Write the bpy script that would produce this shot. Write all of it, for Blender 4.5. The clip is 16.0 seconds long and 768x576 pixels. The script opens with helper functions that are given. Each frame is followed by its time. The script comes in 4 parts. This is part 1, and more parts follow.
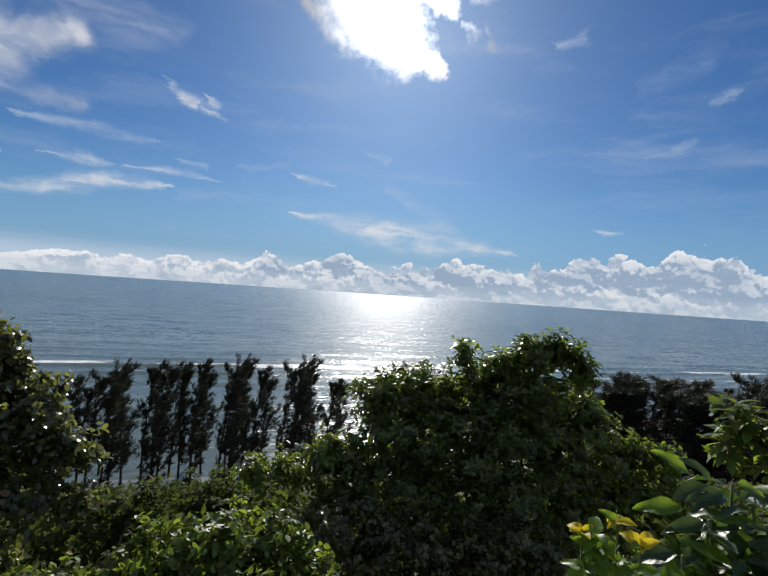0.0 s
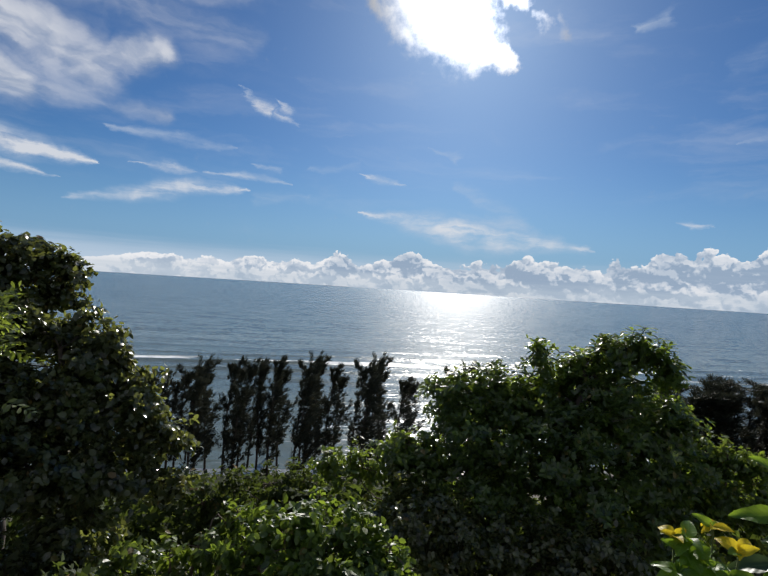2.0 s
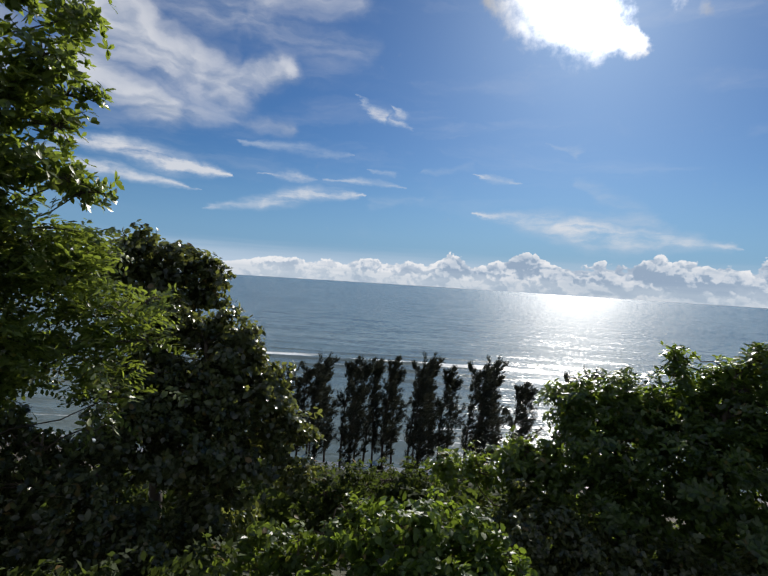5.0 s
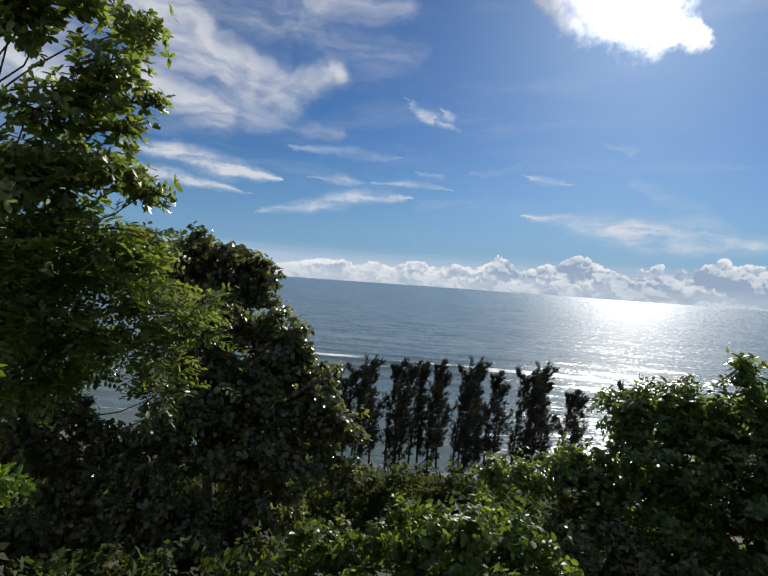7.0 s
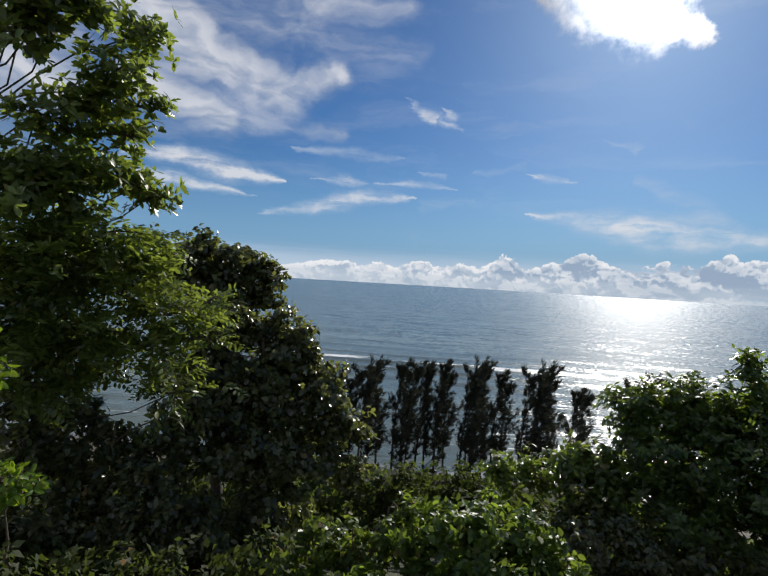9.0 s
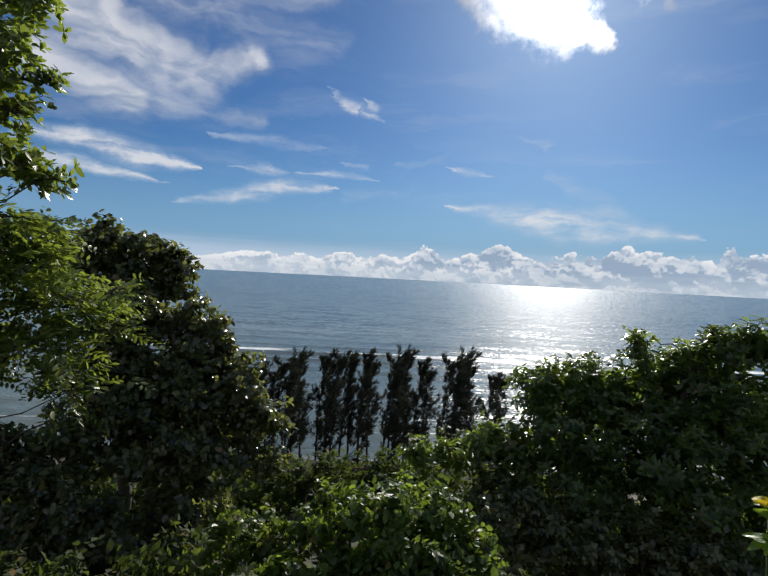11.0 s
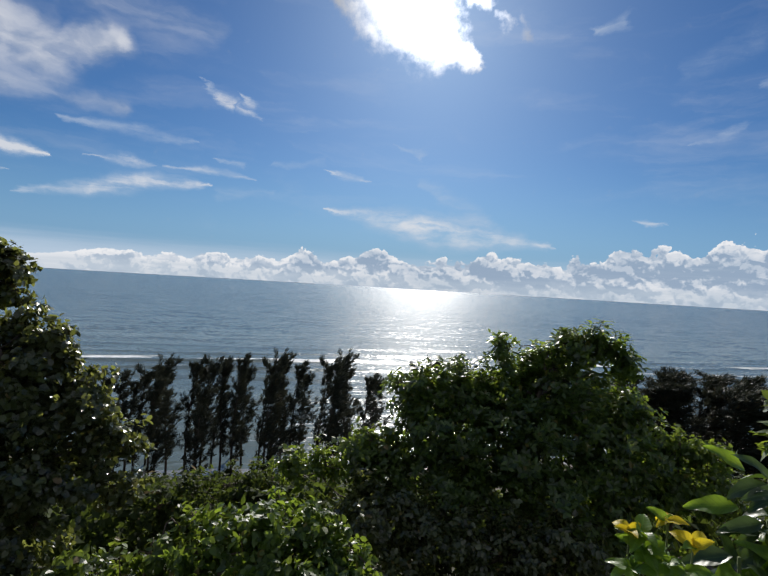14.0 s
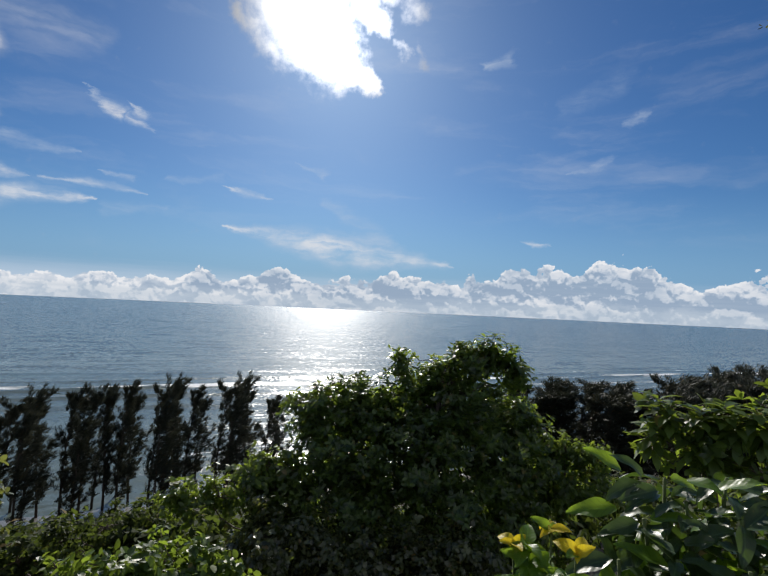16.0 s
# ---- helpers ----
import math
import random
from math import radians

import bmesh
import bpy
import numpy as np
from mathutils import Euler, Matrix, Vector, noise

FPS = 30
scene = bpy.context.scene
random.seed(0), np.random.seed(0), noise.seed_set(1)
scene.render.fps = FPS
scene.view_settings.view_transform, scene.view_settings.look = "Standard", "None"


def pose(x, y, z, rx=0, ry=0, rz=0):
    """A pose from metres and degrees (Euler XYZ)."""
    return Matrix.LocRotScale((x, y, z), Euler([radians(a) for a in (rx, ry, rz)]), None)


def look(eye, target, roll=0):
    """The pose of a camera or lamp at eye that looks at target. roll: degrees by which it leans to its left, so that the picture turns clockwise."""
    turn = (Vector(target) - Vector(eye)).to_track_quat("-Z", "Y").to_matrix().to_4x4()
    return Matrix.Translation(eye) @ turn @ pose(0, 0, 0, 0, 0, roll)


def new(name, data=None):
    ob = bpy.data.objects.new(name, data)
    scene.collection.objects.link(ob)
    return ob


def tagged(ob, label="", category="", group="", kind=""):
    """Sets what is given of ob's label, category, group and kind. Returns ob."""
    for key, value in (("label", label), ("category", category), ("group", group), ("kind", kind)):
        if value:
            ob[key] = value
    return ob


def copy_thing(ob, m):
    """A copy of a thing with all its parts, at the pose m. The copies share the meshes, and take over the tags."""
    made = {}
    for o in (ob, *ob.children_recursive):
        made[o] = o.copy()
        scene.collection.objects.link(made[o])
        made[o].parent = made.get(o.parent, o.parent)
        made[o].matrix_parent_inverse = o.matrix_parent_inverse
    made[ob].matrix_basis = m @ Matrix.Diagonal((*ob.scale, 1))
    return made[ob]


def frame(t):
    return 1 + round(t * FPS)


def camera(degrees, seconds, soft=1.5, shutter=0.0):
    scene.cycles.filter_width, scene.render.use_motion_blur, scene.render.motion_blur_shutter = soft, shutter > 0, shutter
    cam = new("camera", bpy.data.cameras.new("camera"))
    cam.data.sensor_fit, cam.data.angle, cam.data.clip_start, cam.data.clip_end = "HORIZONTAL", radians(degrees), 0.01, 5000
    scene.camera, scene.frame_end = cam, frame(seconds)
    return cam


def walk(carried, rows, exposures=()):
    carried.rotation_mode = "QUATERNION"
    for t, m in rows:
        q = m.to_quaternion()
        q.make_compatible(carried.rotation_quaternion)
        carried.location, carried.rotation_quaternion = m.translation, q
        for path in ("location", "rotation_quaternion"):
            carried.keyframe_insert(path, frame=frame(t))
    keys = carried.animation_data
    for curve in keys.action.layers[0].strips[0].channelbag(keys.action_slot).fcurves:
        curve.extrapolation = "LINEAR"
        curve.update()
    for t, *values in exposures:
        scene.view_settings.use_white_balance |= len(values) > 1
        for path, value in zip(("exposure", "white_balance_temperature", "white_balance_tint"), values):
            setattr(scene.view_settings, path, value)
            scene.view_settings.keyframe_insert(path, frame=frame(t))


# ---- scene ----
# The camera: a hand-held pan from a hilltop over the sea.
cam = camera(74.5, 16.0, soft=1.45)
PATH = [
    # seconds, x, y, z, yaw to the left, pitch up, roll
    (0.0, 0.005, 0.002, 27.003, 0.00, 0.46, 3.92),
    (0.5, -0.009, -0.011, 27.009, 1.86, 0.59, 3.99),
    (1.0, -0.023, -0.023, 27.013, 3.53, 0.61, 4.08),
    (1.5, -0.039, -0.025, 27.016, 5.53, 0.23, 4.17),
    (2.0, -0.036, -0.067, 27.010, 7.78, -0.21, 3.60),
    (2.5, -0.053, -0.055, 26.994, 10.52, -0.57, 3.58),
    (3.0, -0.070, -0.025, 26.981, 13.64, -0.65, 3.19),
    (3.5, -0.063, -0.048, 26.989, 15.93, -0.66, 2.83),
    (4.0, -0.040, -0.098, 27.005, 18.01, -0.72, 2.98),
    (4.5, -0.060, -0.108, 27.009, 19.34, -0.77, 3.30),
    (7.0, -0.101, -0.099, 26.984, 25.81, -0.85, 4.04),
    (7.5, -0.115, -0.093, 26.980, 27.10, -0.84, 3.91),
    (8.0, -0.114, -0.117, 26.983, 27.98, -0.85, 3.66),
    (10.5, -0.013, -0.142, 26.944, 20.03, -1.17, 2.84),
    (11.0, 0.004, -0.130, 26.944, 17.59, -1.40, 2.96),
    (11.5, 0.018, -0.105, 26.954, 14.93, -1.54, 3.10),
    (12.0, 0.014, -0.085, 26.965, 12.60, -1.66, 2.96),
    (12.5, 0.018, -0.064, 26.979, 11.04, -1.37, 1.95),
    (13.0, 0.012, -0.050, 26.988, 9.15, -1.18, 2.48),
    (13.5, 0.003, -0.001, 26.988, 6.46, -0.85, 3.05),
    (14.0, 0.008, 0.029, 26.988, 3.89, -0.36, 3.39),
    (14.5, 0.019, 0.056, 26.996, 1.61, 0.65, 3.36),
    (15.0, 0.046, 0.089, 26.989, -0.73, 1.58, 3.03),
    (15.5, 0.068, 0.128, 26.972, -4.04, 2.23, 2.73),
    (16.0, 0.078, 0.142, 26.957, -6.90, 2.33, 2.65),
]
walk(cam, [(t, pose(x, y, z, 90 + pitch, 0, yaw) @ pose(0, 0, 0, 0, 0, roll)) for t, x, y, z, yaw, pitch, roll in PATH])
scene.view_settings.exposure = 0.0

# ---- sky and sun ----
SUN_EL, SUN_AZ = 30.0, 0.3  # degrees; azimuth to the right of +y
rng = np.random.default_rng(7)


class Nodes:
    """A thin wrapper to wire shader nodes in short lines."""

    def __init__(self, tree):
        self.tree = tree

    def add(self, kind, **props):
        n = self.tree.nodes.new(kind)
        for k, v in props.items():
            if k == "op":
                n.operation = v
            elif k == "blend":
                n.blend_type = v
            elif k == "dims":
                n.noise_dimensions = v
        return n

    def put(self, socket, value):
        if hasattr(value, "is_linked"):
            self.tree.links.new(value, socket)
        else:
            socket.default_value = value

    def math(self, op, a, b=0.0, c=0.0, clamp=False):
        n = self.add("ShaderNodeMath", op=op)
        n.use_clamp = clamp
        for i, v in enumerate((a, b, c)):
            self.put(n.inputs[i], v)
        return n.outputs[0]

    def vmath(self, op, a, b=(0, 0, 0), scale=None):
        n = self.add("ShaderNodeVectorMath", op=op)
        self.put(n.inputs[0], a)
        self.put(n.inputs[1], b)
        if scale is not None:
            self.put(n.inputs[3], scale)
        return n.outputs[1] if op in ("LENGTH", "DOT_PRODUCT", "DISTANCE") else n.outputs[0]

    def noise(self, vec, scale, detail=4.0, rough=0.55, warp=0.0, color=False):
        n = self.add("ShaderNodeTexNoise")
        self.put(n.inputs["Vector"], vec)
        self.put(n.inputs["Scale"], scale)
        n.inputs["Detail"].default_value = detail
        n.inputs["Roughness"].default_value = rough
        n.inputs["Distortion"].default_value = warp
        return n.outputs[1] if color else n.outputs[0]

    def range(self, v, a, b, c=0.0, d=1.0, smooth=True):
        n = self.add("ShaderNodeMapRange")
        n.interpolation_type = "SMOOTHSTEP" if smooth else "LINEAR"
        for i, x in enumerate((v, a, b, c, d)):
            self.put(n.inputs[i], x)
        return n.outputs[0]

    def mix(self, f, a, b, blend="MIX"):
        n = self.add("ShaderNodeMix")
        n.data_type, n.blend_type = "RGBA", blend
        self.put(n.inputs[0], f)
        for s, v in ((n.inputs[6], a), (n.inputs[7], b)):
            self.put(s, v if hasattr(v, "is_linked") else (*v, 1))
        return n.outputs[2]

    def mapping(self, vec, loc=(0, 0, 0), rot=0.0, scale=(1, 1, 1), kind="POINT"):
        n = self.add("ShaderNodeMapping")
        n.vector_type = kind
        self.put(n.inputs[0], vec)
        n.inputs[1].default_value, n.inputs[2].default_value, n.inputs[3].default_value = loc, (0, 0, radians(rot)), scale
        return n.outputs[0]

    def ramp(self, fac, stops, mode="LINEAR"):
        n = self.add("ShaderNodeValToRGB")
        n.color_ramp.interpolation = mode
        el = n.color_ramp.elements
        while len(el) < len(stops):
            el.new(1.0)
        for e, (p, c) in zip(el, stops):
            e.position = p
            e.color = (*c, 1) if hasattr(c, "__len__") else (c, c, c, 1)
        self.put(n.inputs[0], fac)
        return n.outputs[0]


def build_sky():
    world = bpy.data.worlds.new("sky")
    scene.world = world
    world.use_nodes = True
    world.cycles.sampling_method, world.cycles.sample_map_resolution = "MANUAL", 512
    g = Nodes(world.node_tree)
    world.node_tree.nodes.clear()
    way = g.add("ShaderNodeTexCoord").outputs["Generated"]
    way = g.vmath("NORMALIZE", way)
    sep = g.add("ShaderNodeSeparateXYZ")
    g.put(sep.inputs[0], way)
    x, y, z = sep.outputs
    az = g.math("DEGREES", g.math("ARCTAN2", x, y))
    el = g.math("DEGREES", g.math("ARCSINE", z))
    comb = g.add("ShaderNodeCombineXYZ")
    g.put(comb.inputs[0], az)
    g.put(comb.inputs[1], el)
    flat = comb.outputs[0]

    sky = g.add("ShaderNodeTexSky")
    sky.sky_type = "NISHITA"
    sky.sun_disc = False
    sky.sun_elevation, sky.sun_rotation = radians(SUN_EL), radians(SUN_AZ)
    sky.air_density, sky.dust_density, sky.ozone_density = 1.0, 0.3, 1.6
    hs = g.add("ShaderNodeHueSaturation")
    hs.inputs["Saturation"].default_value = SKY_SAT
    g.put(hs.inputs["Color"], sky.outputs[0])
    colour = g.vmath("MULTIPLY", hs.outputs[0], SKY_TINT)

    # pale band of haze along the horizon, and the glow of thin cloud round the sun
    haze = g.range(el, -1.0, 14.0, 0.85, 0.0)
    colour = g.mix(haze, colour, HAZE)
    s = Vector((math.sin(radians(SUN_AZ)) * math.cos(radians(SUN_EL)), math.cos(radians(SUN_AZ)) * math.cos(radians(SUN_EL)), math.sin(radians(SUN_EL))))
    near = g.math("DEGREES", g.math("ARCCOSINE", g.math("MINIMUM", g.vmath("DOT_PRODUCT", way, s), 1.0)))
    glow = g.math("POWER", 2.718, g.math("MULTIPLY", near, -1 / 8.0))
    colour = g.vmath("ADD", colour, g.vmath("SCALE", GLOW, scale=glow))

    # warped coordinates give the clouds their ragged edges
    w1 = g.vmath("SUBTRACT", g.noise(g.mapping(flat, scale=(0.30, 0.55, 1)), 1.0, 6, 0.6, color=True), (0.5, 0.5, 0.5))
    ragged = g.vmath("ADD", flat, g.vmath("MULTIPLY", w1, (5.0, 1.5, 0)))
    w2 = g.vmath("SUBTRACT", g.noise(flat, 0.42, 7, 0.62, color=True), (0.5, 0.5, 0.5))
    puffy = g.vmath("ADD", flat, g.vmath("MULTIPLY", w2, (3.6, 3.2, 0)))

    def stroke(vec, a0, e0, r0, a1, e1, r1, amount):
        """A tapered streak between two directions: 1 along its line, 0 at its rim."""
        run = (a1 - a0, e1 - e0, 0.0)
        k = 1.0 / (run[0] ** 2 + run[1] ** 2)
        rel = g.vmath("SUBTRACT", vec, (a0, e0, 0.0))
        t = g.math("MAXIMUM", g.math("MINIMUM", g.math("MULTIPLY", g.vmath("DOT_PRODUCT", rel, run), k), 1.0), 0.0)
        off = g.vmath("LENGTH", g.vmath("SUBTRACT", rel, g.vmath("SCALE", run, scale=t)))
        wide = g.math("MULTIPLY_ADD", t, r1 - r0, r0)
        return g.math("MULTIPLY", g.range(g.math("DIVIDE", off, wide), 1.5, 0.0), amount)

    def gather(vec, rows):
        total = None
        for row in rows:
            p = stroke(vec, *row)
            total = p if total is None else g.math("MAXIMUM", total, p)
        return total

    # the heavy mass of high cloud: a bright body with grey folds, torn along its edge
    drift = g.vmath("ADD", flat, g.vmath("MULTIPLY", g.vmath("SUBTRACT", g.noise(g.mapping(flat, scale=(0.16, 0.22, 1)), 1.0, 5, 0.55, color=True), (0.5, 0.5, 0.5)), (5.0, 3.6, 0)))
    grain_at = g.mapping(drift, rot=28, scale=(0.085, 0.24, 1))
    grain = g.noise(grain_at, 1.0, 7, 0.5, 0.35)
    grain_up = g.noise(g.vmath("ADD", grain_at, (0.03, 0.15, 0)), 1.0, 7, 0.5, 0.35)
    heavy = gather(drift, HEAVY)
    mass = g.range(g.math("ADD", heavy, g.math("MULTIPLY", g.math("SUBTRACT", grain, 0.5), 1.25)), 0.10, 1.3)
    fold = g.range(g.math("SUBTRACT", grain, grain_up), -0.13, 0.10)
    lit = g.math("MULTIPLY", g.math("ADD", fold, g.range(heavy, 0.35, 1.0, -0.3, 0.25)), 0.9, clamp=True)
    colour = g.mix(g.math("MULTIPLY", mass, 0.88), colour, g.mix(lit, CLOUD_GREY, CLOUD_WHITE))

    # fibrous streaks
    veil = g.math("MAXIMUM", gather(ragged, BANDS + PUFF + FAN), g.math("MULTIPLY", gather(ragged, STREAKS + WISPS), 0.84))
    fibres = g.noise(g.mapping(ragged, rot=5, scale=(0.12, 0.95, 1)), 1.0, 6, 0.62, 0.4)
    clumps = g.noise(g.mapping(flat, scale=(0.35, 0.6, 1)), 1.0, 5, 0.6, 0.3)
    tear = g.math("SUBTRACT", g.math("ADD", g.math("MULTIPLY", fibres, 0.6), g.math("MULTIPLY", clumps, 0.4)), 0.5)
    thick = g.math("MINIMUM", g.math("MULTIPLY", veil, g.range(tear, -0.18, 0.16, 0.12, 1.0)), 0.82)
    cirrus_colour = g.mix(g.range(g.math("ADD", veil, tear), 0.35, 1.15), CLOUD_THIN, CLOUD_WHITE)
    colour = g.mix(thick, colour, cirrus_colour)

    # faint general veil
    thin = g.range(g.noise(g.mapping(ragged, rot=-5, scale=(0.04, 0.22, 1)), 1.0, 5, 0.6, 0.4), 0.48, 0.84, 0.0, 0.24)
    colour = g.mix(g.math("MULTIPLY", thin, g.range(el, 3.0, 12.0)), colour, CLOUD_WHITE)

    # unseen bright cloud opposite the sun, added to fill the foliage with light
    fill_side = g.range(near, 52.0, 85.0)
    fill_cloud = g.range(g.noise(way, 2.2, 5, 0.55), 0.40, 0.56)
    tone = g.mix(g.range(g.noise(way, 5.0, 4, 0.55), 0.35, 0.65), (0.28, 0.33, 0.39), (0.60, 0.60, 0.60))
    colour = g.mix(g.math("MULTIPLY", g.math("MULTIPLY", fill_side, fill_cloud), g.range(el, 2.0, 12.0)), colour, tone)

    # bright broken cloud in front of the sun
    sun_cloud = gather(puffy, SUN_CLOUD)
    holes = g.noise(flat, 0.6, 5, 0.6)
    dens = g.range(g.math("ADD", sun_cloud, g.math("MULTIPLY", g.math("SUBTRACT", holes, 0.5), 1.1)), 0.12, 1.1)
    bright = g.math("ADD", 0.62, g.math("MULTIPLY", g.range(near, 10.5, 2.5), 3.0))
    colour = g.mix(dens, colour, g.vmath("SCALE", CLOUD_WHITE, scale=bright))

    # the bank of cumulus along the horizon
    spot_a = g.math("DIVIDE", g.math("ADD", az, 62.0), 124.0)
    height = g.math("MULTIPLY", g.ramp(spot_a, [((a + 62.0) / 124.0, h / 10.0) for a, h in BANK], "EASE"), 10.0)

    def puffs(vec):
        v1 = g.add("ShaderNodeTexVoronoi")
        v1.feature = "SMOOTH_F1"
        g.put(v1.inputs["Vector"], vec)
        v1.inputs["Scale"].default_value, v1.inputs["Smoothness"].default_value = 0.37, 0.22
        v1.inputs["Detail"].default_value, v1.inputs["Roughness"].default_value = 3.4, 0.60
        v1.inputs["Randomness"].default_value = 1.0
        return g.math("SUBTRACT", 0.75, v1.outputs["Distance"])

    warp = g.vmath("SUBTRACT", g.noise(flat, 0.7, 4, 0.55, color=True), (0.5, 0.5, 0.5))
    pv = g.vmath("ADD", g.mapping(flat, scale=(0.75, 0.95, 1)), g.vmath("SCALE", warp, scale=1.3))
    p0 = puffs(pv)
    p1 = puffs(g.vmath("ADD", pv, (0.10, 0.42, 0)))
    grow = g.math("MULTIPLY_ADD", height, 0.36, 0.15)
    edge = g.math("SUBTRACT", g.math("ADD", height, g.math("MULTIPLY", g.math("SUBTRACT", p0, 0.06), grow)), el)
    solid = g.range(edge, 0.0, 0.16)
    relief = g.math("SUBTRACT", p0, p1)
    rim = g.math("MULTIPLY", g.range(edge, 0.9, 0.0), 0.65)
    folds = g.range(g.noise(g.mapping(flat, scale=(0.22, 0.45, 1)), 1.0, 4, 0.6), 0.38, 0.62, -0.25, 0.25)
    tall = g.range(height, 1.8, 4.0, 0.45, 0.0)
    light = g.math("ADD", g.math("ADD", g.math("ADD", g.range(relief, -0.16, 0.22), rim), g.range(el, 2.0, 0.4, 0.0, 0.3)), g.math("ADD", folds, tall))
    cum = g.ramp(g.math("MULTIPLY_ADD", light, 0.74, -0.14, clamp=True), [(0.0, CUM_SHADE), (0.42, CUM_MID), (1.0, CUM_LIGHT)])
    # the foot of the bank dissolves into layered haze
    layers = g.noise(g.mapping(flat, scale=(0.09, 1.9, 1)), 1.0, 4, 0.55)
    foot = g.math("ADD", g.range(el, 1.9, 0.2), g.math("MULTIPLY", g.math("SUBTRACT", layers, 0.5), 1.8), clamp=True)
    cum = g.mix(g.math("MULTIPLY", foot, 0.6), cum, FOOT)
    low_haze = g.range(g.math("ADD", el, g.math("MULTIPLY", layers, 1.2)), 4.6, 1.8, 0.0, 0.9)
    colour = g.mix(low_haze, colour, HAZE_WHITE)
    colour = g.mix(g.math("MULTIPLY", solid, 0.94), colour, cum)
    # below the horizon: a plain dim sea colour
    colour = g.mix(g.range(el, -0.3, -1.5), colour, (0.16, 0.24, 0.3))

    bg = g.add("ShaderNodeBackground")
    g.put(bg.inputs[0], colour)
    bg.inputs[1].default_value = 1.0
    out = g.add("ShaderNodeOutputWorld")
    world.node_tree.links.new(bg.outputs[0], out.inputs[0])


SKY_SAT, SKY_TINT = 1.24, (0.0312, 0.0455, 0.0628)
HAZE_WHITE = (0.48, 0.59, 0.72)
HAZE, GLOW = (0.182, 0.352, 0.590), (0.145, 0.170, 0.195)
CLOUD_WHITE, CLOUD_GREY, CLOUD_THIN = (0.74, 0.75, 0.78), (0.30, 0.37, 0.50), (0.48, 0.57, 0.70)
CUM_SHADE, CUM_MID, CUM_LIGHT, FOOT = (0.30, 0.39, 0.52), (0.50, 0.57, 0.67), (0.86, 0.86, 0.88), (0.47, 0.55, 0.64)
# clouds as streaks: from azimuth, elevation, half width to azimuth, elevation, half width; amount
HEAVY = [
    (-54.8, 25.7, 5.28, -47.8, 22.1, 4.72, 1.0), (-47.7, 21.7, 4.72, -38.9, 19.0, 4.17, 1.0), (-38.9, 19.2, 2.78, -32.7, 21.7, 1.78, 0.9),
    (-46.4, 16.2, 1.95, -32.2, 16.1, 1.0, 0.6), (-52.2, 18.5, 3.33, -44.9, 16.0, 2.5, 1.0), (-35.3, 27.6, 2.22, -25.0, 28.3, 1.89, 0.75),
    (-51.2, 24.3, 3.33, -35.7, 25.4, 3.8, 0.62), (-35.7, 25.0, 3.6, -24.1, 23.9, 1.9, 0.55), (-65.3, 16.3, 4.17, -60.0, 16.6, 3.06, 1.0),
    (-60.5, 20.1, 2.78, -52.5, 23.2, 2.78, 0.7), (-70.3, 17.6, 6.67, -64.2, 21.3, 5.0, 0.8),
]
BANDS = [
    (-54.0, 11.5, 0.6, -48.8, 11.6, 1.1, 1.1), (-48.8, 11.6, 1.1, -43.8, 10.6, 1.4, 1.15), (-43.8, 10.6, 1.4, -37.8, 10.2, 0.1, 1.1),
    (-53.2, 9.5, 0.6, -49.9, 9.3, 0.9, 1.0), (-49.9, 9.3, 0.9, -40.5, 8.2, 0.05, 0.9), (-57.5, 9.9, 0.2, -53.9, 10.2, 0.8, 0.9),
]
STREAKS = [
    (-35.0, 10.6, 0.06, -31.0, 10.95, 0.55, 1.2), (-31.0, 10.95, 0.55, -28.4, 10.8, 0.08, 1.2), (-40.6, 6.6, 0.2, -34.3, 7.9, 1.0, 0.7),
    (-34.3, 7.9, 1.0, -29.7, 9.2, 1.1, 1.0), (-29.7, 9.2, 1.1, -23.0, 9.4, 0.1, 0.95), (-27.6, 10.9, 0.1, -23.0, 10.9, 0.45, 0.75),
    (-23.0, 10.9, 0.45, -18.4, 10.5, 0.1, 0.7), (-37.0, 13.9, 0.2, -30.5, 13.8, 0.75, 0.55), (-30.5, 13.8, 0.75, -24.6, 13.5, 0.1, 0.65),
    (-23.0, 12.2, 0.1, -20.0, 11.8, 0.3, 0.6), (-11.8, 12.2, 0.05, -8.6, 11.6, 0.5, 0.9), (-8.6, 11.6, 0.5, -6.0, 11.5, 0.1, 0.85),
]
WISPS = [
    (-3.8, 15.5, 0.1, -0.4, 14.4, 0.5, 0.5), (0.0, 11.4, 0.6, 5.6, 8.2, 1.3, 0.4), (-22.2, 8.5, 0.8, -17.0, 9.4, 0.3, 0.32), (-16.8, 12.3, 0.3, -11.4, 13.1, 0.5, 0.3),
    (21.7, 7.9, 0.08, 23.2, 7.6, 0.4, 1.0), (23.2, 7.6, 0.4, 25.0, 7.7, 0.08, 1.0), (17.4, 26.0, 0.3, 20.0, 26.6, 0.7, 0.55), (32.6, 19.7, 0.4, 33.6, 20.3, 0.5, 0.5),
    (26.8, 15.0, 0.1, 30.6, 16.2, 0.5, 0.42), (25.8, 21.4, 0.8, 31.6, 23.4, 1.2, 0.25),
]
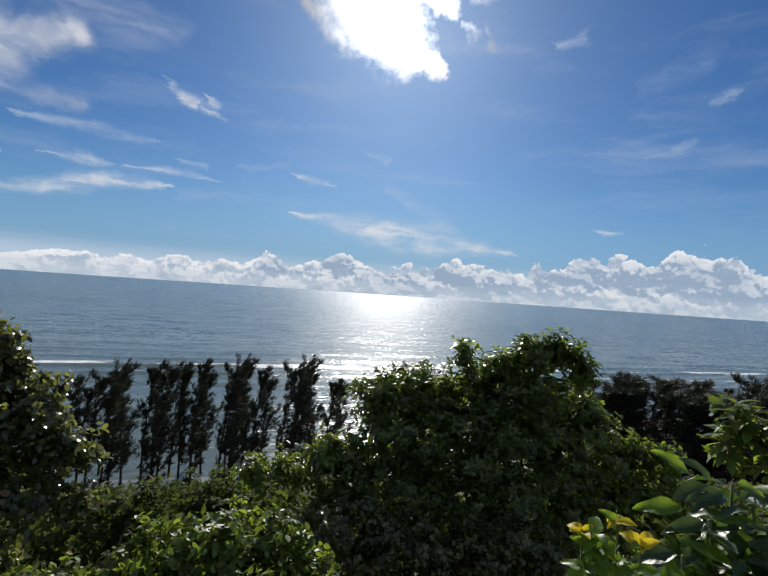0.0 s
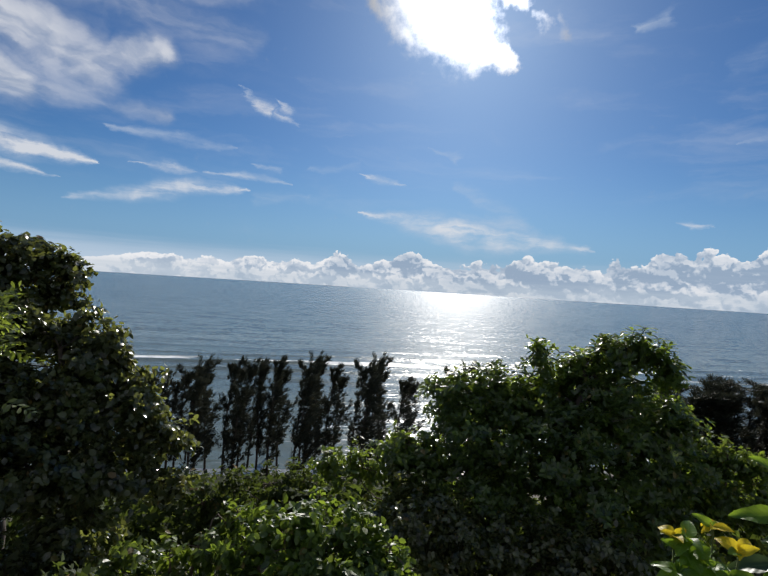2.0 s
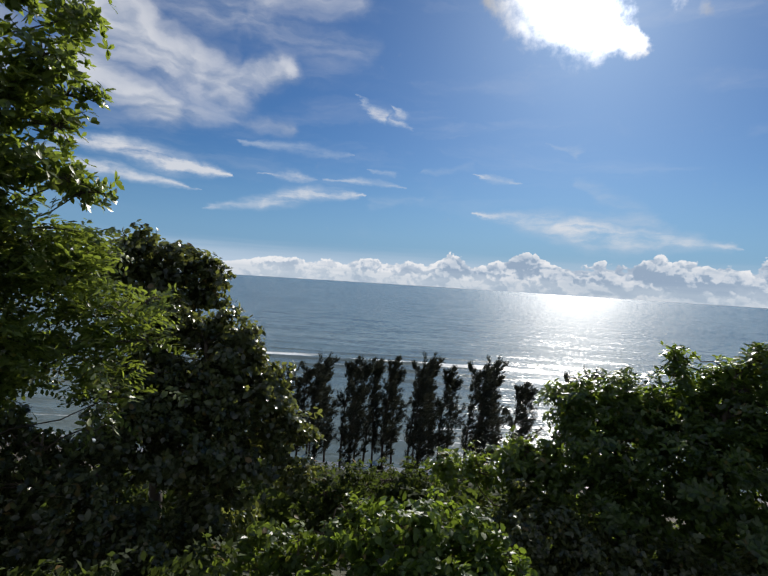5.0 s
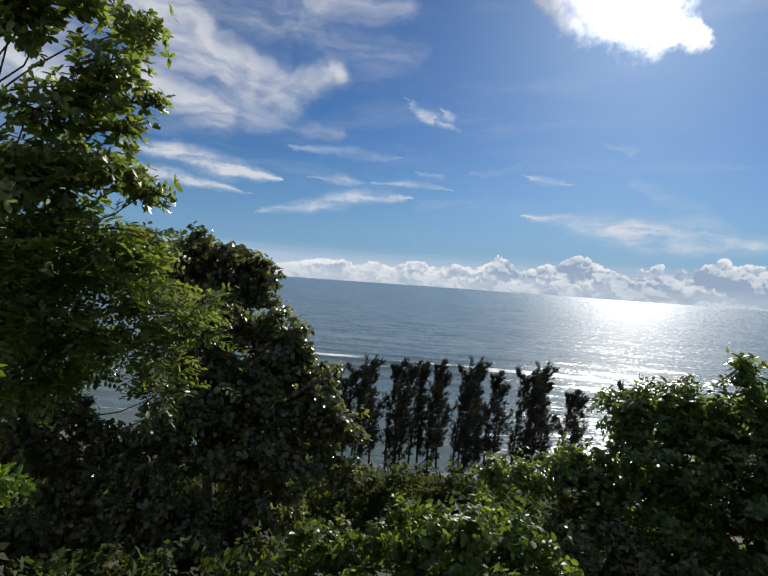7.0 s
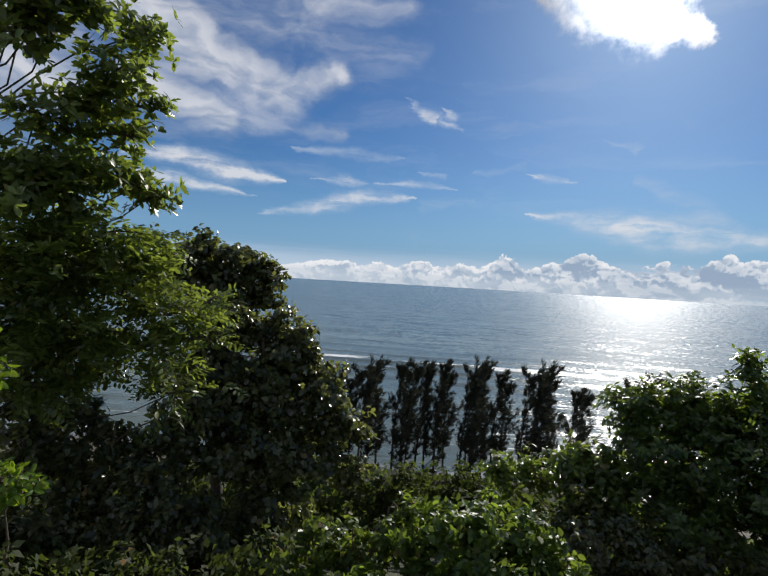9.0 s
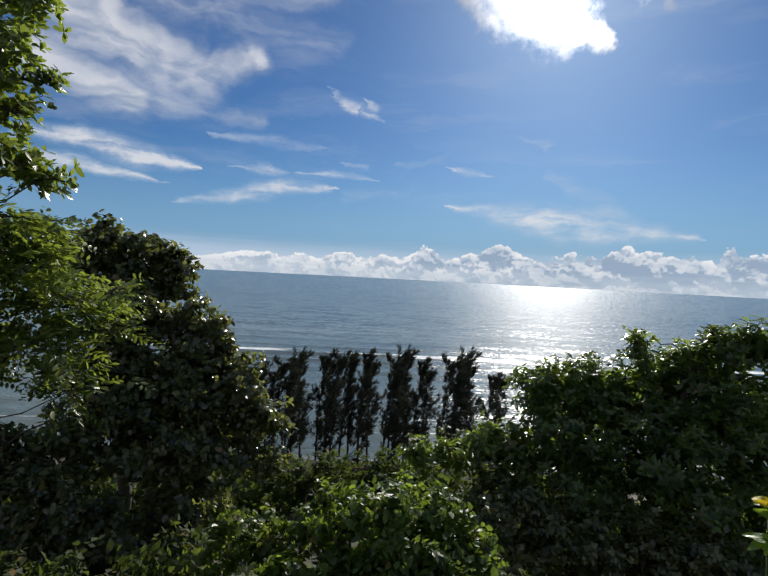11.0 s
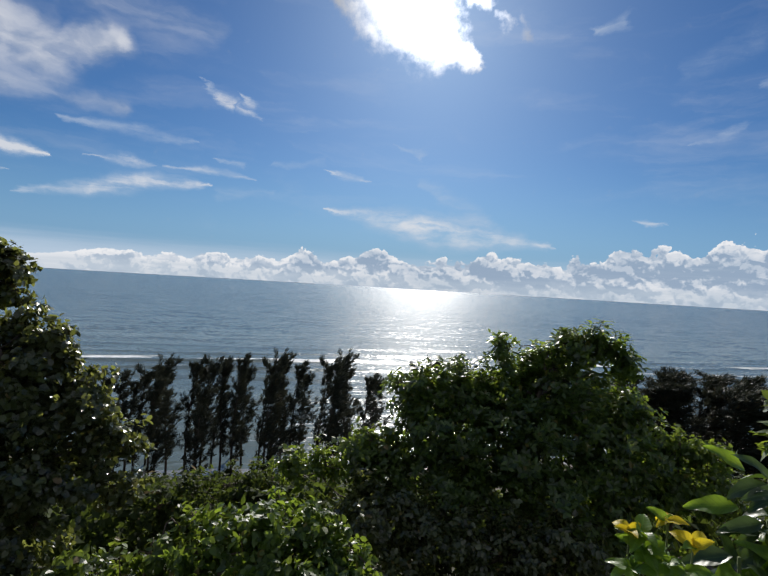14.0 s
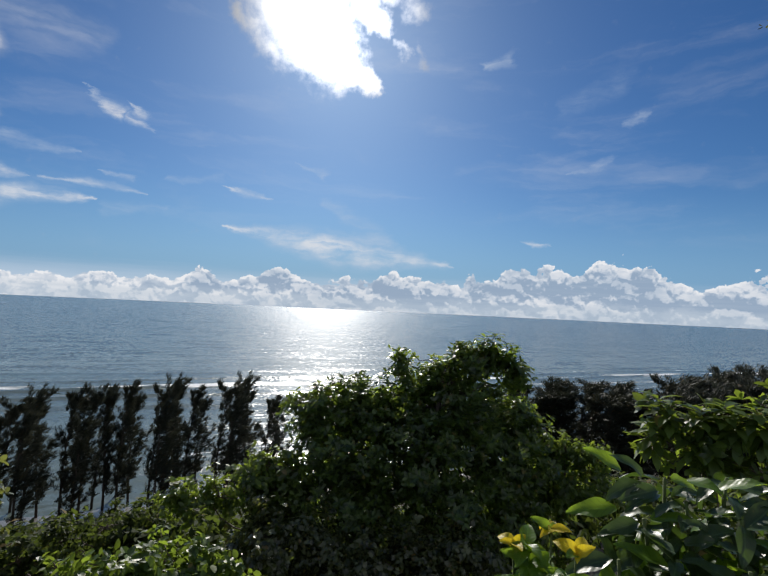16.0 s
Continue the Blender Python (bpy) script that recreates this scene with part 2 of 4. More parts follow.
FAN = [
    (-11.6, 8.1, 0.1, -4.0, 7.4, 1.3, 0.95), (-4.0, 7.4, 1.3, 1.3, 6.3, 1.9, 1.0), (1.3, 6.3, 1.9, 7.6, 5.7, 1.4, 0.95),
    (7.6, 5.7, 1.4, 14.8, 5.1, 0.1, 0.85), (0.6, 8.2, 0.5, 6.6, 7.4, 1.2, 0.5),
]
PUFF = [
    (-25.2, 20.0, 0.1, -23.2, 18.3, 0.5, 0.5), (-23.0, 18.1, 0.65, -21.6, 17.8, 0.65, 1.2), (-21.0, 18.9, 0.2, -19.6, 18.0, 0.6, 0.8),
    (-20.6, 17.7, 0.6, -18.2, 16.8, 0.2, 0.85),
]
SUN_CLOUD = [
    (-7.5, 35.9, 7.2, -3.3, 30.0, 5.8, 1.3), (-3.3, 30.0, 5.5, 0.4, 26.3, 3.4, 1.25), (0.5, 25.4, 2.2, 5.3, 23.8, 0.9, 1.1),
    (-11.2, 29.3, 1.2, -6.6, 26.5, 2.0, 0.7), (3.0, 31.6, 2.6, 5.7, 29.5, 1.2, 0.75), (6.2, 32.8, 2.0, 9.6, 31.2, 1.6, 0.5),
    (7.3, 28.1, 0.8, 8.4, 26.9, 0.7, 0.5), (9.5, 27.4, 0.8, 10.8, 25.9, 0.7, 0.42),
]
BANK = [(-62, 1.6), (-36.5, 1.8), (-33.8, 2.4), (-30.4, 2.1), (-26, 2.4), (-23, 3.5), (-20.8, 2.6), (-18.6, 2.8), (-15.5, 2.6), (-13.1, 3.9), (-9.5, 2.9), (-5.5, 4.6),
        (-1.5, 3.5), (0.8, 3.6), (2.8, 4.5), (5.5, 3.6), (8.9, 4.9), (12.7, 3.8), (17.3, 4.9), (19, 4.7), (20.9, 6.5), (23, 5.2), (25, 6.1), (27.7, 5.3), (30.7, 7.4),
        (34.2, 6.1), (37.3, 4.8), (39.4, 4.0), (43.9, 5.4), (52, 4.2), (62, 4.0)]
build_sky()

sun = new("sun", bpy.data.lights.new("sun", "SUN"))
sun.data.energy, sun.data.angle, sun.data.color = 4.8, radians(0.6), (1.0, 0.95, 0.87)
sun.matrix_world = look((0, 0, 100), (-100 * math.sin(radians(SUN_AZ)), -100 * math.cos(radians(SUN_AZ)), 100 - 100 * math.tan(radians(SUN_EL))))


# ---- materials ----
def material(name):
    m = bpy.data.materials.new(name)
    m.use_nodes = True
    g = Nodes(m.node_tree)
    return m, g, m.node_tree.nodes["Principled BSDF"], m.node_tree.nodes["Material Output"]


def leaf_material(name, dark, pale, glow, through_amount=0.45, rough=0.38, size=6.0):
    """A leaf: waxy on its face, letting yellow-green light through, varying from leaf to leaf."""
    m, g, p, out = material(name)
    geo = g.add("ShaderNodeNewGeometry")
    pos = geo.outputs["Position"]
    isle = g.math("FRACT", g.math("ADD", geo.outputs["Random Per Island"], g.add("ShaderNodeObjectInfo").outputs["Random"]))
    blot = g.noise(pos, size * 6, 4, 0.6)
    patch = g.noise(pos, 2.4, 3, 0.6)
    pick = g.math("ADD", g.math("MULTIPLY", isle, 0.6), g.math("MULTIPLY", patch, 0.5))
    base = g.mix(g.range(pick, 0.25, 0.9), dark, pale)
    base = g.mix(g.range(blot, 0.55, 0.8, 0.0, 0.5), base, tuple(0.5 * c for c in dark))
    base = g.mix(g.range(isle, 0.965, 0.985), base, (0.16, 0.10, 0.03))
    g.put(p.inputs["Base Color"], base)
    g.put(p.inputs["Roughness"], g.math("ADD", g.range(blot, 0.3, 0.7, -0.05, 0.08), g.range(isle, 0.0, 1.0, rough - 0.03, rough + 0.12)))
    p.inputs["Specular IOR Level"].default_value = 0.65 if rough < 0.5 else 0.3
    bump = g.add("ShaderNodeBump")
    bump.inputs["Strength"].default_value, bump.inputs["Distance"].default_value = 0.25, 0.004
    g.put(bump.inputs["Height"], g.noise(pos, size * 14, 3, 0.6))
    g.put(p.inputs["Normal"], bump.outputs[0])
    tr = g.add("ShaderNodeBsdfTranslucent")
    g.put(tr.inputs[0], g.mix(g.range(pick, 0.2, 0.9), tuple(0.5 * c for c in glow), glow))
    mx = g.add("ShaderNodeMixShader")
    mx.inputs[0].default_value = through_amount
    m.node_tree.links.new(p.outputs[0], mx.inputs[1])
    m.node_tree.links.new(tr.outputs[0], mx.inputs[2])
    m.node_tree.links.new(mx.outputs[0], out.inputs[0])
    return m


def bark_material(name, a, b):
    m, g, p, out = material(name)
    pos = g.add("ShaderNodeTexCoord").outputs["Object"]
    n1 = g.noise(g.mapping(pos, scale=(9, 9, 2)), 1.0, 5, 0.65)
    n2 = g.noise(pos, 2.0, 3)
    g.put(p.inputs["Base Color"], g.mix(g.math("MULTIPLY", g.math("ADD", n1, n2), 0.5), a, b))
    p.inputs["Roughness"].default_value = 0.85
    bump = g.add("ShaderNodeBump")
    bump.inputs["Strength"].default_value, bump.inputs["Distance"].default_value = 0.8, 0.02
    g.put(bump.inputs["Height"], n1)
    g.put(p.inputs["Normal"], bump.outputs[0])
    return m


BARK = bark_material("bark", (0.07, 0.05, 0.035), (0.16, 0.12, 0.09))
BARK_DARK = bark_material("bark_dark", (0.035, 0.025, 0.02), (0.09, 0.07, 0.055))
LEAF_C = leaf_material("leaf_glossy_green", (0.018, 0.034, 0.010), (0.070, 0.115, 0.025), (0.44, 0.60, 0.06), 0.40, 0.32)
LEAF_A = leaf_material("leaf_dark_heart", (0.026, 0.034, 0.017), (0.105, 0.122, 0.055), (0.40, 0.44, 0.09), 0.32, 0.24)
LEAF_B = leaf_material("leaf_feathery", (0.055, 0.08, 0.026), (0.16, 0.20, 0.055), (0.42, 0.53, 0.065), 0.44, 0.28)
LEAF_BUSH = leaf_material("leaf_vine_green", (0.034, 0.058, 0.015), (0.095, 0.15, 0.028), (0.36, 0.48, 0.05), 0.42, 0.42)
LEAF_ROUND = leaf_material("leaf_bright_bush", (0.036, 0.066, 0.014), (0.095, 0.155, 0.026), (0.36, 0.50, 0.05), 0.42, 0.42)
LEAF_DULL = leaf_material("leaf_dull_green", (0.026, 0.038, 0.012), (0.058, 0.08, 0.022), (0.17, 0.23, 0.035), 0.36, 0.68)
NEEDLE = leaf_material("casuarina_needles", (0.026, 0.032, 0.024), (0.055, 0.062, 0.044), (0.06, 0.065, 0.04), 0.25, 0.6, 1.0)
LEAF_BIG = leaf_material("leaf_broad_green", (0.035, 0.08, 0.016), (0.07, 0.15, 0.026), (0.3, 0.5, 0.04), 0.45, 0.33, 3.0)
LEAF_LIME = leaf_material("leaf_lime", (0.07, 0.15, 0.016), (0.12, 0.22, 0.024), (0.36, 0.52, 0.03), 0.5, 0.36, 3.0)
PETAL = leaf_material("leaf_yellow", (0.42, 0.30, 0.010), (0.55, 0.42, 0.015), (0.75, 0.55, 0.02), 0.5, 0.45, 3.0)


def ground_material():
    m, g, p, out = material("ground")
    pos = g.add("ShaderNodeNewGeometry").outputs["Position"]
    sep = g.add("ShaderNodeSeparateXYZ")
    g.put(sep.inputs[0], pos)
    fine, broad = g.noise(pos, 3.0, 6, 0.65), g.noise(pos, 0.12, 4, 0.55)
    soil = g.mix(broad, (0.03, 0.03, 0.016), (0.055, 0.045, 0.026))
    soil = g.mix(g.range(fine, 0.4, 0.65), soil, (0.03, 0.05, 0.014))
    sand = g.mix(fine, (0.16, 0.14, 0.115), (0.27, 0.24, 0.20))
    litter = g.mix(g.range(broad, 0.15, 0.42), sand, (0.07, 0.058, 0.045))
    edge = g.math("ADD", sep.outputs[2], g.math("MULTIPLY", broad, 2.0))
    col = g.mix(g.range(edge, 3.2, 5.0), litter, soil)
    wet = g.range(g.math("ADD", sep.outputs[2], g.math("MULTIPLY", broad, 0.5)), 1.1, 0.55)
    col = g.mix(wet, col, (0.12, 0.11, 0.10))
    g.put(p.inputs["Base Color"], col)
    g.put(p.inputs["Roughness"], g.range(wet, 0.0, 1.0, 0.9, 0.28))
    bump = g.add("ShaderNodeBump")
    bump.inputs["Strength"].default_value, bump.inputs["Distance"].default_value = 0.5, 0.08
    g.put(bump.inputs["Height"], fine)
    g.put(p.inputs["Normal"], bump.outputs[0])
    return m


SHORE, SLANT = 77.0, 0.33  # the water's edge runs along y = SHORE + SLANT * x


def water_material():
    m, g, p, out = material("sea_water")
    pos = g.add("ShaderNodeNewGeometry").outputs["Position"]
    sep = g.add("ShaderNodeSeparateXYZ")
    g.put(sep.inputs[0], pos)
    off = g.math("SUBTRACT", g.math("SUBTRACT", sep.outputs[1], SHORE), g.math("MULTIPLY", sep.outputs[0], SLANT))
    along = g.mapping(pos, rot=-18.3)
    patch = g.noise(g.mapping(along, scale=(0.002, 0.012, 1)), 1.0, 4, 0.6)
    silt = g.range(off, 420.0, 40.0)
    col = g.mix(silt, (0.052, 0.076, 0.070), (0.100, 0.124, 0.104))
    col = g.mix(g.range(patch, 0.42, 0.65, 0.0, 0.5), col, (0.046, 0.072, 0.070))
    # broken lines of surf near the beach
    wob = g.math("ADD", off, g.math("MULTIPLY", g.math("SUBTRACT", g.noise(g.mapping(along, scale=(0.02, 0.05, 1)), 1.0, 4, 0.6), 0.5), 22.0))
    lace = g.noise(g.mapping(along, scale=(0.25, 0.5, 1)), 1.0, 6, 0.7, 0.6)
    foam = 0.0
    for at_off, wide, amount in ((3.0, 2.5, 0.7), (12.0, 1.5, 0.5), (24.0, 2.0, 0.5), (46.0, 2.0, 0.45), (69.0, 2.5, 0.45), (86.0, 4.0, 0.55), (103.0, 9.0, 0.82), (120.0, 2.0, 0.4)):
        d = g.math("ABSOLUTE", g.math("SUBTRACT", wob, at_off))
        band = g.math("MULTIPLY", g.range(d, wide, 0.0), amount)
        foam = band if isinstance(foam, float) else g.math("MAXIMUM", foam, band)
    broken = g.noise(g.mapping(along, scale=(0.018, 0.03, 1)), 1.0, 3, 0.5)
    foam = g.math("MULTIPLY", foam, g.range(broken, 0.36, 0.58))
    foam = g.range(g.math("ADD", foam, g.math("MULTIPLY", g.math("SUBTRACT", lace, 0.5), 1.3)), 0.36, 0.85)
    foam = g.math("MULTIPLY", foam, g.range(off, 132.0, 117.0))
    col = g.mix(foam, col, (0.78, 0.80, 0.82))
    g.put(p.inputs["Base Color"], col)
    g.put(p.inputs["Roughness"], g.mix(foam, (WATER_ROUGH,) * 3, (0.8, 0.8, 0.8)))
    p.inputs["IOR"].default_value = 1.33
    g.put(p.inputs["Specular IOR Level"], g.range(off, 120.0, 30.0, 0.5, 0.36))
    def slopes(sx, sy, detail, rough, warp, k):
        n = g.noise(g.mapping(along, scale=(sx, sy, 1)), 1.0, detail, rough, warp, color=True)
        return g.vmath("MULTIPLY", g.vmath("SUBTRACT", n, (0.5, 0.5, 0.5)), (k, k, 0))

    tilt = g.vmath("ADD", slopes(0.012, 0.085, 2, 0.5, 0.2, 0.34 * WAVE), g.vmath("ADD", slopes(0.05, 0.28, 3, 0.55, 0.3, 0.75 * WAVE), slopes(0.30, 1.1, 3, 0.6, 0.3, 1.1 * WAVE)))
    # slope noise, its cells sized to stay even in the camera's view
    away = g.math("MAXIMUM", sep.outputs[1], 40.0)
    view_grid = g.add("ShaderNodeCombineXYZ")
    g.put(view_grid.inputs[0], g.math("MULTIPLY", g.math("DIVIDE", sep.outputs[0], away), 190.0))
    g.put(view_grid.inputs[1], g.math("DIVIDE", 18500.0, away))
    view_cells = g.noise(view_grid.outputs[0], 1.0, 2, 0.6, color=True)
    tilt = g.vmath("ADD", tilt, g.vmath("MULTIPLY", g.vmath("SUBTRACT", view_cells, (0.5, 0.5, 0.5)), (0.62, 0.37, 0)))
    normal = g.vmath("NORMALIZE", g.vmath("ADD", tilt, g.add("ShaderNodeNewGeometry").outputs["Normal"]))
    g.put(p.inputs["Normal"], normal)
    return m


WATER_ROUGH, WAVE = 0.205, 0.42


# ---- mesh helpers ----
def link_mesh(name, verts, faces, mat, parent=None, label="", smooth=False):
    me = bpy.data.meshes.new(name)
    me.from_pydata([tuple(v) for v in verts], [], [tuple(f) for f in faces])
    me.materials.append(mat)
    if smooth:
        me.polygons.foreach_set("use_smooth", [True] * len(me.polygons))
    me.update()
    ob = new(name, me)
    if parent:
        ob.parent = parent
    if label:
        ob["label"] = label
    return ob


def raw_mesh(name, verts, quads, mat, parent=None, label=""):
    """A large mesh of four-cornered faces from arrays (a repeated last corner makes a triangle)."""
    me = bpy.data.meshes.new(name)
    tri = quads[:, 2] == quads[:, 3]
    counts = np.where(tri, 3, 4)
    loops = quads[np.arange(4)[None, :] < counts[:, None]]
    me.vertices.add(len(verts))
    me.vertices.foreach_set("co", np.ascontiguousarray(verts, dtype=np.float32).ravel())
    me.loops.add(len(loops))
    me.loops.foreach_set("vertex_index", loops.astype(np.int32))
    me.polygons.add(len(quads))
    me.polygons.foreach_set("loop_start", np.r_[0, np.cumsum(counts)[:-1]].astype(np.int32))
    me.polygons.foreach_set("loop_total", counts.astype(np.int32))
    me.update(calc_edges=True)
    me.materials.append(mat)
    ob = new(name, me)
    if parent:
        ob.parent = parent
    if label:
        ob["label"] = label
    return ob


def tube(points, radii, sides=7):
    """Vertices and faces of a tapered, bent round bar."""
    pts = np.array(points, float)
    verts, faces = [], []
    for i, c in enumerate(pts):
        t = pts[min(i + 1, len(pts) - 1)] - pts[max(i - 1, 0)]
        t /= np.linalg.norm(t) + 1e-9
        a = np.cross(t, (0, 0, 1) if abs(t[2]) < 0.9 else (1, 0, 0))
        a /= np.linalg.norm(a)
        b = np.cross(t, a)
        for k in range(sides):
            q = 2 * math.pi * k / sides
            verts.append(c + radii[i] * (math.cos(q) * a + math.sin(q) * b))
    for i in range(len(pts) - 1):
        for k in range(sides):
            n = (k + 1) % sides
            faces.append((i * sides + k, i * sides + n, (i + 1) * sides + n, (i + 1) * sides + k))
    faces.append(tuple(range(sides))[::-1])
    faces.append(tuple((len(pts) - 1) * sides + k for k in range(sides)))
    return verts, faces


def bent(a, b, sag, n=6, wobble=0.0):
    """Points of a bent line from a to b."""
    a, b = np.array(a, float), np.array(b, float)
    out = []
    for i in range(n):
        s = i / (n - 1)
        p = a + (b - a) * s
        p[2] += sag * math.sin(math.pi * s)
        if 0 < i < n - 1:
            p += rng.normal(0, wobble, 3)
        out.append(p)
    return out


def join(pieces):
    verts, faces = [], []
    for v, f in pieces:
        k = len(verts)
        verts.extend(v)
        faces.extend(tuple(i + k for i in face) for face in f)
    return verts, faces


# leaf outline: three verts across at two stations between the foot and the tip
def leaf_form(width, fold, droop, low=1.0, high=0.8):
    rows = [(0.0, 0.0), (0.32, low), (0.70, high), (1.0, 0.0)]
    verts = [(0, 0, 0)]
    for s, w in rows[1:3]:
        z = -droop * s * s
        verts += [(-width * w / 2, s, z + fold * w), (0, s, z), (width * w / 2, s, z + fold * w)]
    verts.append((0, 1.0, -droop))
    quads = [(0, 2, 1, 1), (0, 3, 2, 2), (1, 2, 5, 4), (2, 3, 6, 5), (4, 5, 7, 7), (5, 6, 7, 7)]
    return np.array(verts, float), np.array(quads)


def unit(v):
    return v / (np.linalg.norm(v, axis=-1, keepdims=True) + 1e-9)


def lay_leaves(foot, way, face, size, form):
    """Arrays for many leaves: foot points, the way each one points, the side it faces, its length."""
    verts, quads = form
    way = unit(way)
    side = unit(np.cross(way, face))
    up = np.cross(side, way)
    basis = np.stack([side, way, up], 1) * size[:, None, None]
    all_v = np.einsum("vk,nkj->nvj", verts, basis) + foot[:, None, :]
    all_q = quads[None] + (np.arange(len(foot)) * len(verts))[:, None, None]
    return all_v.reshape(-1, 3), all_q.reshape(-1, 4)


def random_dirs(n):
    return unit(rng.normal(size=(n, 3)))


def clump(centre, radius, kind, leaf, dense, squash=0.85):
    """Leaf feet, ways, faces and sizes for one clump of foliage: a shell of twigs tips and a sparser inside."""
    n = max(6, int(dense * (radius / leaf) ** 2))
    # tufts over the shell, with gaps between them, and a few leaves in the shade inside
    each = 5
    m = max(2, n // each)
    d = random_dirs(m * 2)
    gap = np.array([noise.noise(Vector(v * 3.4) + Vector(centre) * 5.3) for v in d])
    d = d[np.argsort(-(gap + rng.normal(0, 0.12, len(d))))[:m]]
    lump = 0.84 + 0.6 * np.array([noise.noise(Vector(v * 2.2) + Vector(centre) * 3.1) for v in d])
    rad = radius * lump * np.where(rng.random(m) < 0.22, rng.uniform(0.3, 0.7, m), rng.uniform(0.82, 1.0, m))
    rad *= np.where(rng.random(m) < 0.08, rng.uniform(1.05, 1.25, m), 1.0)
    tips = np.repeat(centre + d * rad[:, None] * np.array([1, 1, squash]), each, 0)
    d = np.repeat(d, each, 0)
    n = len(d)
    tips = tips + rng.normal(0, 0.75 * leaf, (n, 3)) * np.array([1, 1, 0.7])
    if kind == "whorl":
        k = 6
        axis = unit(d + np.array([0, 0, 0.9]) + rng.normal(0, 0.25, (n, 3)))
        foot = np.repeat(tips, k, 0)
        ax = np.repeat(axis, k, 0)
        ring = unit(np.cross(ax, random_dirs(n * k)))
        lift = rng.uniform(0.15, 0.9, (n * k, 1))
        way = unit(ring + ax * lift)
        face = ax + rng.normal(0, 0.2, ax.shape)
        size = leaf * rng.uniform(0.65, 1.15, n * k)
    elif kind == "droop":
        k = 8
        keep = max(4, int(n * 0.55))
        tips, d = tips[:keep], d[:keep]
        axis = unit(d + np.array([0, 0, 0.35]) + rng.normal(0, 0.35, d.shape))
        ax = np.repeat(axis, k, 0)
        foot = np.repeat(tips, k, 0) + rng.normal(0, leaf * 0.28, (keep * k, 3))
        ring = unit(np.cross(ax, random_dirs(keep * k)))
        way = unit(ring + ax * rng.uniform(-0.1, 0.7, (keep * k, 1)) + np.array([0, 0, -0.4]) + rng.normal(0, 0.2, foot.shape))
        face = unit(ax + np.array([0, 0, 0.5]) + rng.normal(0, 0.55, foot.shape))
        size = leaf * rng.uniform(0.6, 1.2, keep * k)
    else:  # spray: leaflets in pairs along a short, nearly level twig
        k = 12
        run = unit(d * np.array([1, 1, 0.35]) + np.array([0, 0, 0.12]) + rng.normal(0, 0.22, (n, 3)))
        s = np.tile(np.repeat(np.linspace(0.1, 1.0, k // 2), 2), n)
        hand = np.tile(np.array([-1.0, 1.0] * (k // 2)), n)
        rn = np.repeat(run, k, 0)
        up = unit(np.repeat(np.array([0, 0, 1.0]) + rng.normal(0, 0.45, (n, 3)), k, 0) + rng.normal(0, 0.25, rn.shape))
        side = unit(np.cross(rn, up))
        foot = np.repeat(tips, k, 0) + rn * (s * leaf * 2.8)[:, None]
        foot[:, 2] -= (s * s) * leaf * 0.6
        way = unit(rn * 0.55 + side * hand[:, None] + np.array([0, 0, -0.12]) + rng.normal(0, 0.12, rn.shape))
        face = up
        size = leaf * rng.uniform(0.7, 1.1, n * k) * (1.1 - 0.4 * s)
    return foot, way, face, size


CAMERA_START = np.array([0.0, 0.0, 27.0])


def at(bearing, slope, far):
    """A place by bearing (degrees right of +y), slope (degrees up) and distance from the camera's starting place."""
    b, s = radians(bearing), radians(slope)
    return CAMERA_START + far * np.array([math.sin(b) * math.cos(s), math.cos(b) * math.cos(s), math.sin(s)])


def ground_height(x, y):
    """A hill that falls to a flat beach, which runs on below the sea."""
    fall = y + 0.12 * abs(x)
    s = min(max((fall - 1.0) / 52.0, 0.0), 1.0)
    hill = 2.6 + 22.8 * (1 - s) ** 1.7 if fall > 1 else 25.4
    back = max(0.0, -y - 3) * 0.04
    off = y - SHORE - SLANT * x
    beach = 2.6 - 2.6 * min(max((off + 22) / 22, 0), 1) ** 1.2 - max(0.0, min(off, 120)) * 0.03
    z = hill if off < -22 else beach
    rough = 0.35 * noise.noise((x * 0.16, y * 0.16, 0)) * min(1, max(0, (fall - 2) / 6)) * (1 if off < -22 else 0.15)
    return z + back + rough


LEAF_MESHES = {}


def leaf_meshes(mat, form):
    """Three alike leaf meshes of a material, shared by all single leaves."""
    if mat.name not in LEAF_MESHES:
        made = []
        for bend in (0.0, 0.08, -0.06):
            verts = form[0].copy()
            verts[:, 2] -= bend * verts[:, 1] ** 2
            me = bpy.data.meshes.new("leaf")
            me.from_pydata([tuple(v) for v in verts], [], [tuple(dict.fromkeys(int(i) for i in q)) for q in form[1]])
            me.materials.append(mat)
            made.append(me)
        LEAF_MESHES[mat.name] = made
    return LEAF_MESHES[mat.name]


def leaf_pose(foot, tip, face):
    way = (Vector(tip) - Vector(foot))
    size = way.length
    y = way.normalized()
    x = y.cross(Vector(face)).normalized()
    z = x.cross(y)
    return Matrix.Translation(foot) @ Matrix((x, y, z)).transposed().to_4x4() @ Matrix.Scale(size, 4)


def add_leaf(parent, base, mesh, foot, tip, face):
    ob = new("leaf", mesh)
    ob.parent = parent
    ob.matrix_basis = leaf_pose(Vector(foot) - Vector(base), Vector(tip) - Vector(base), face)
    return ob


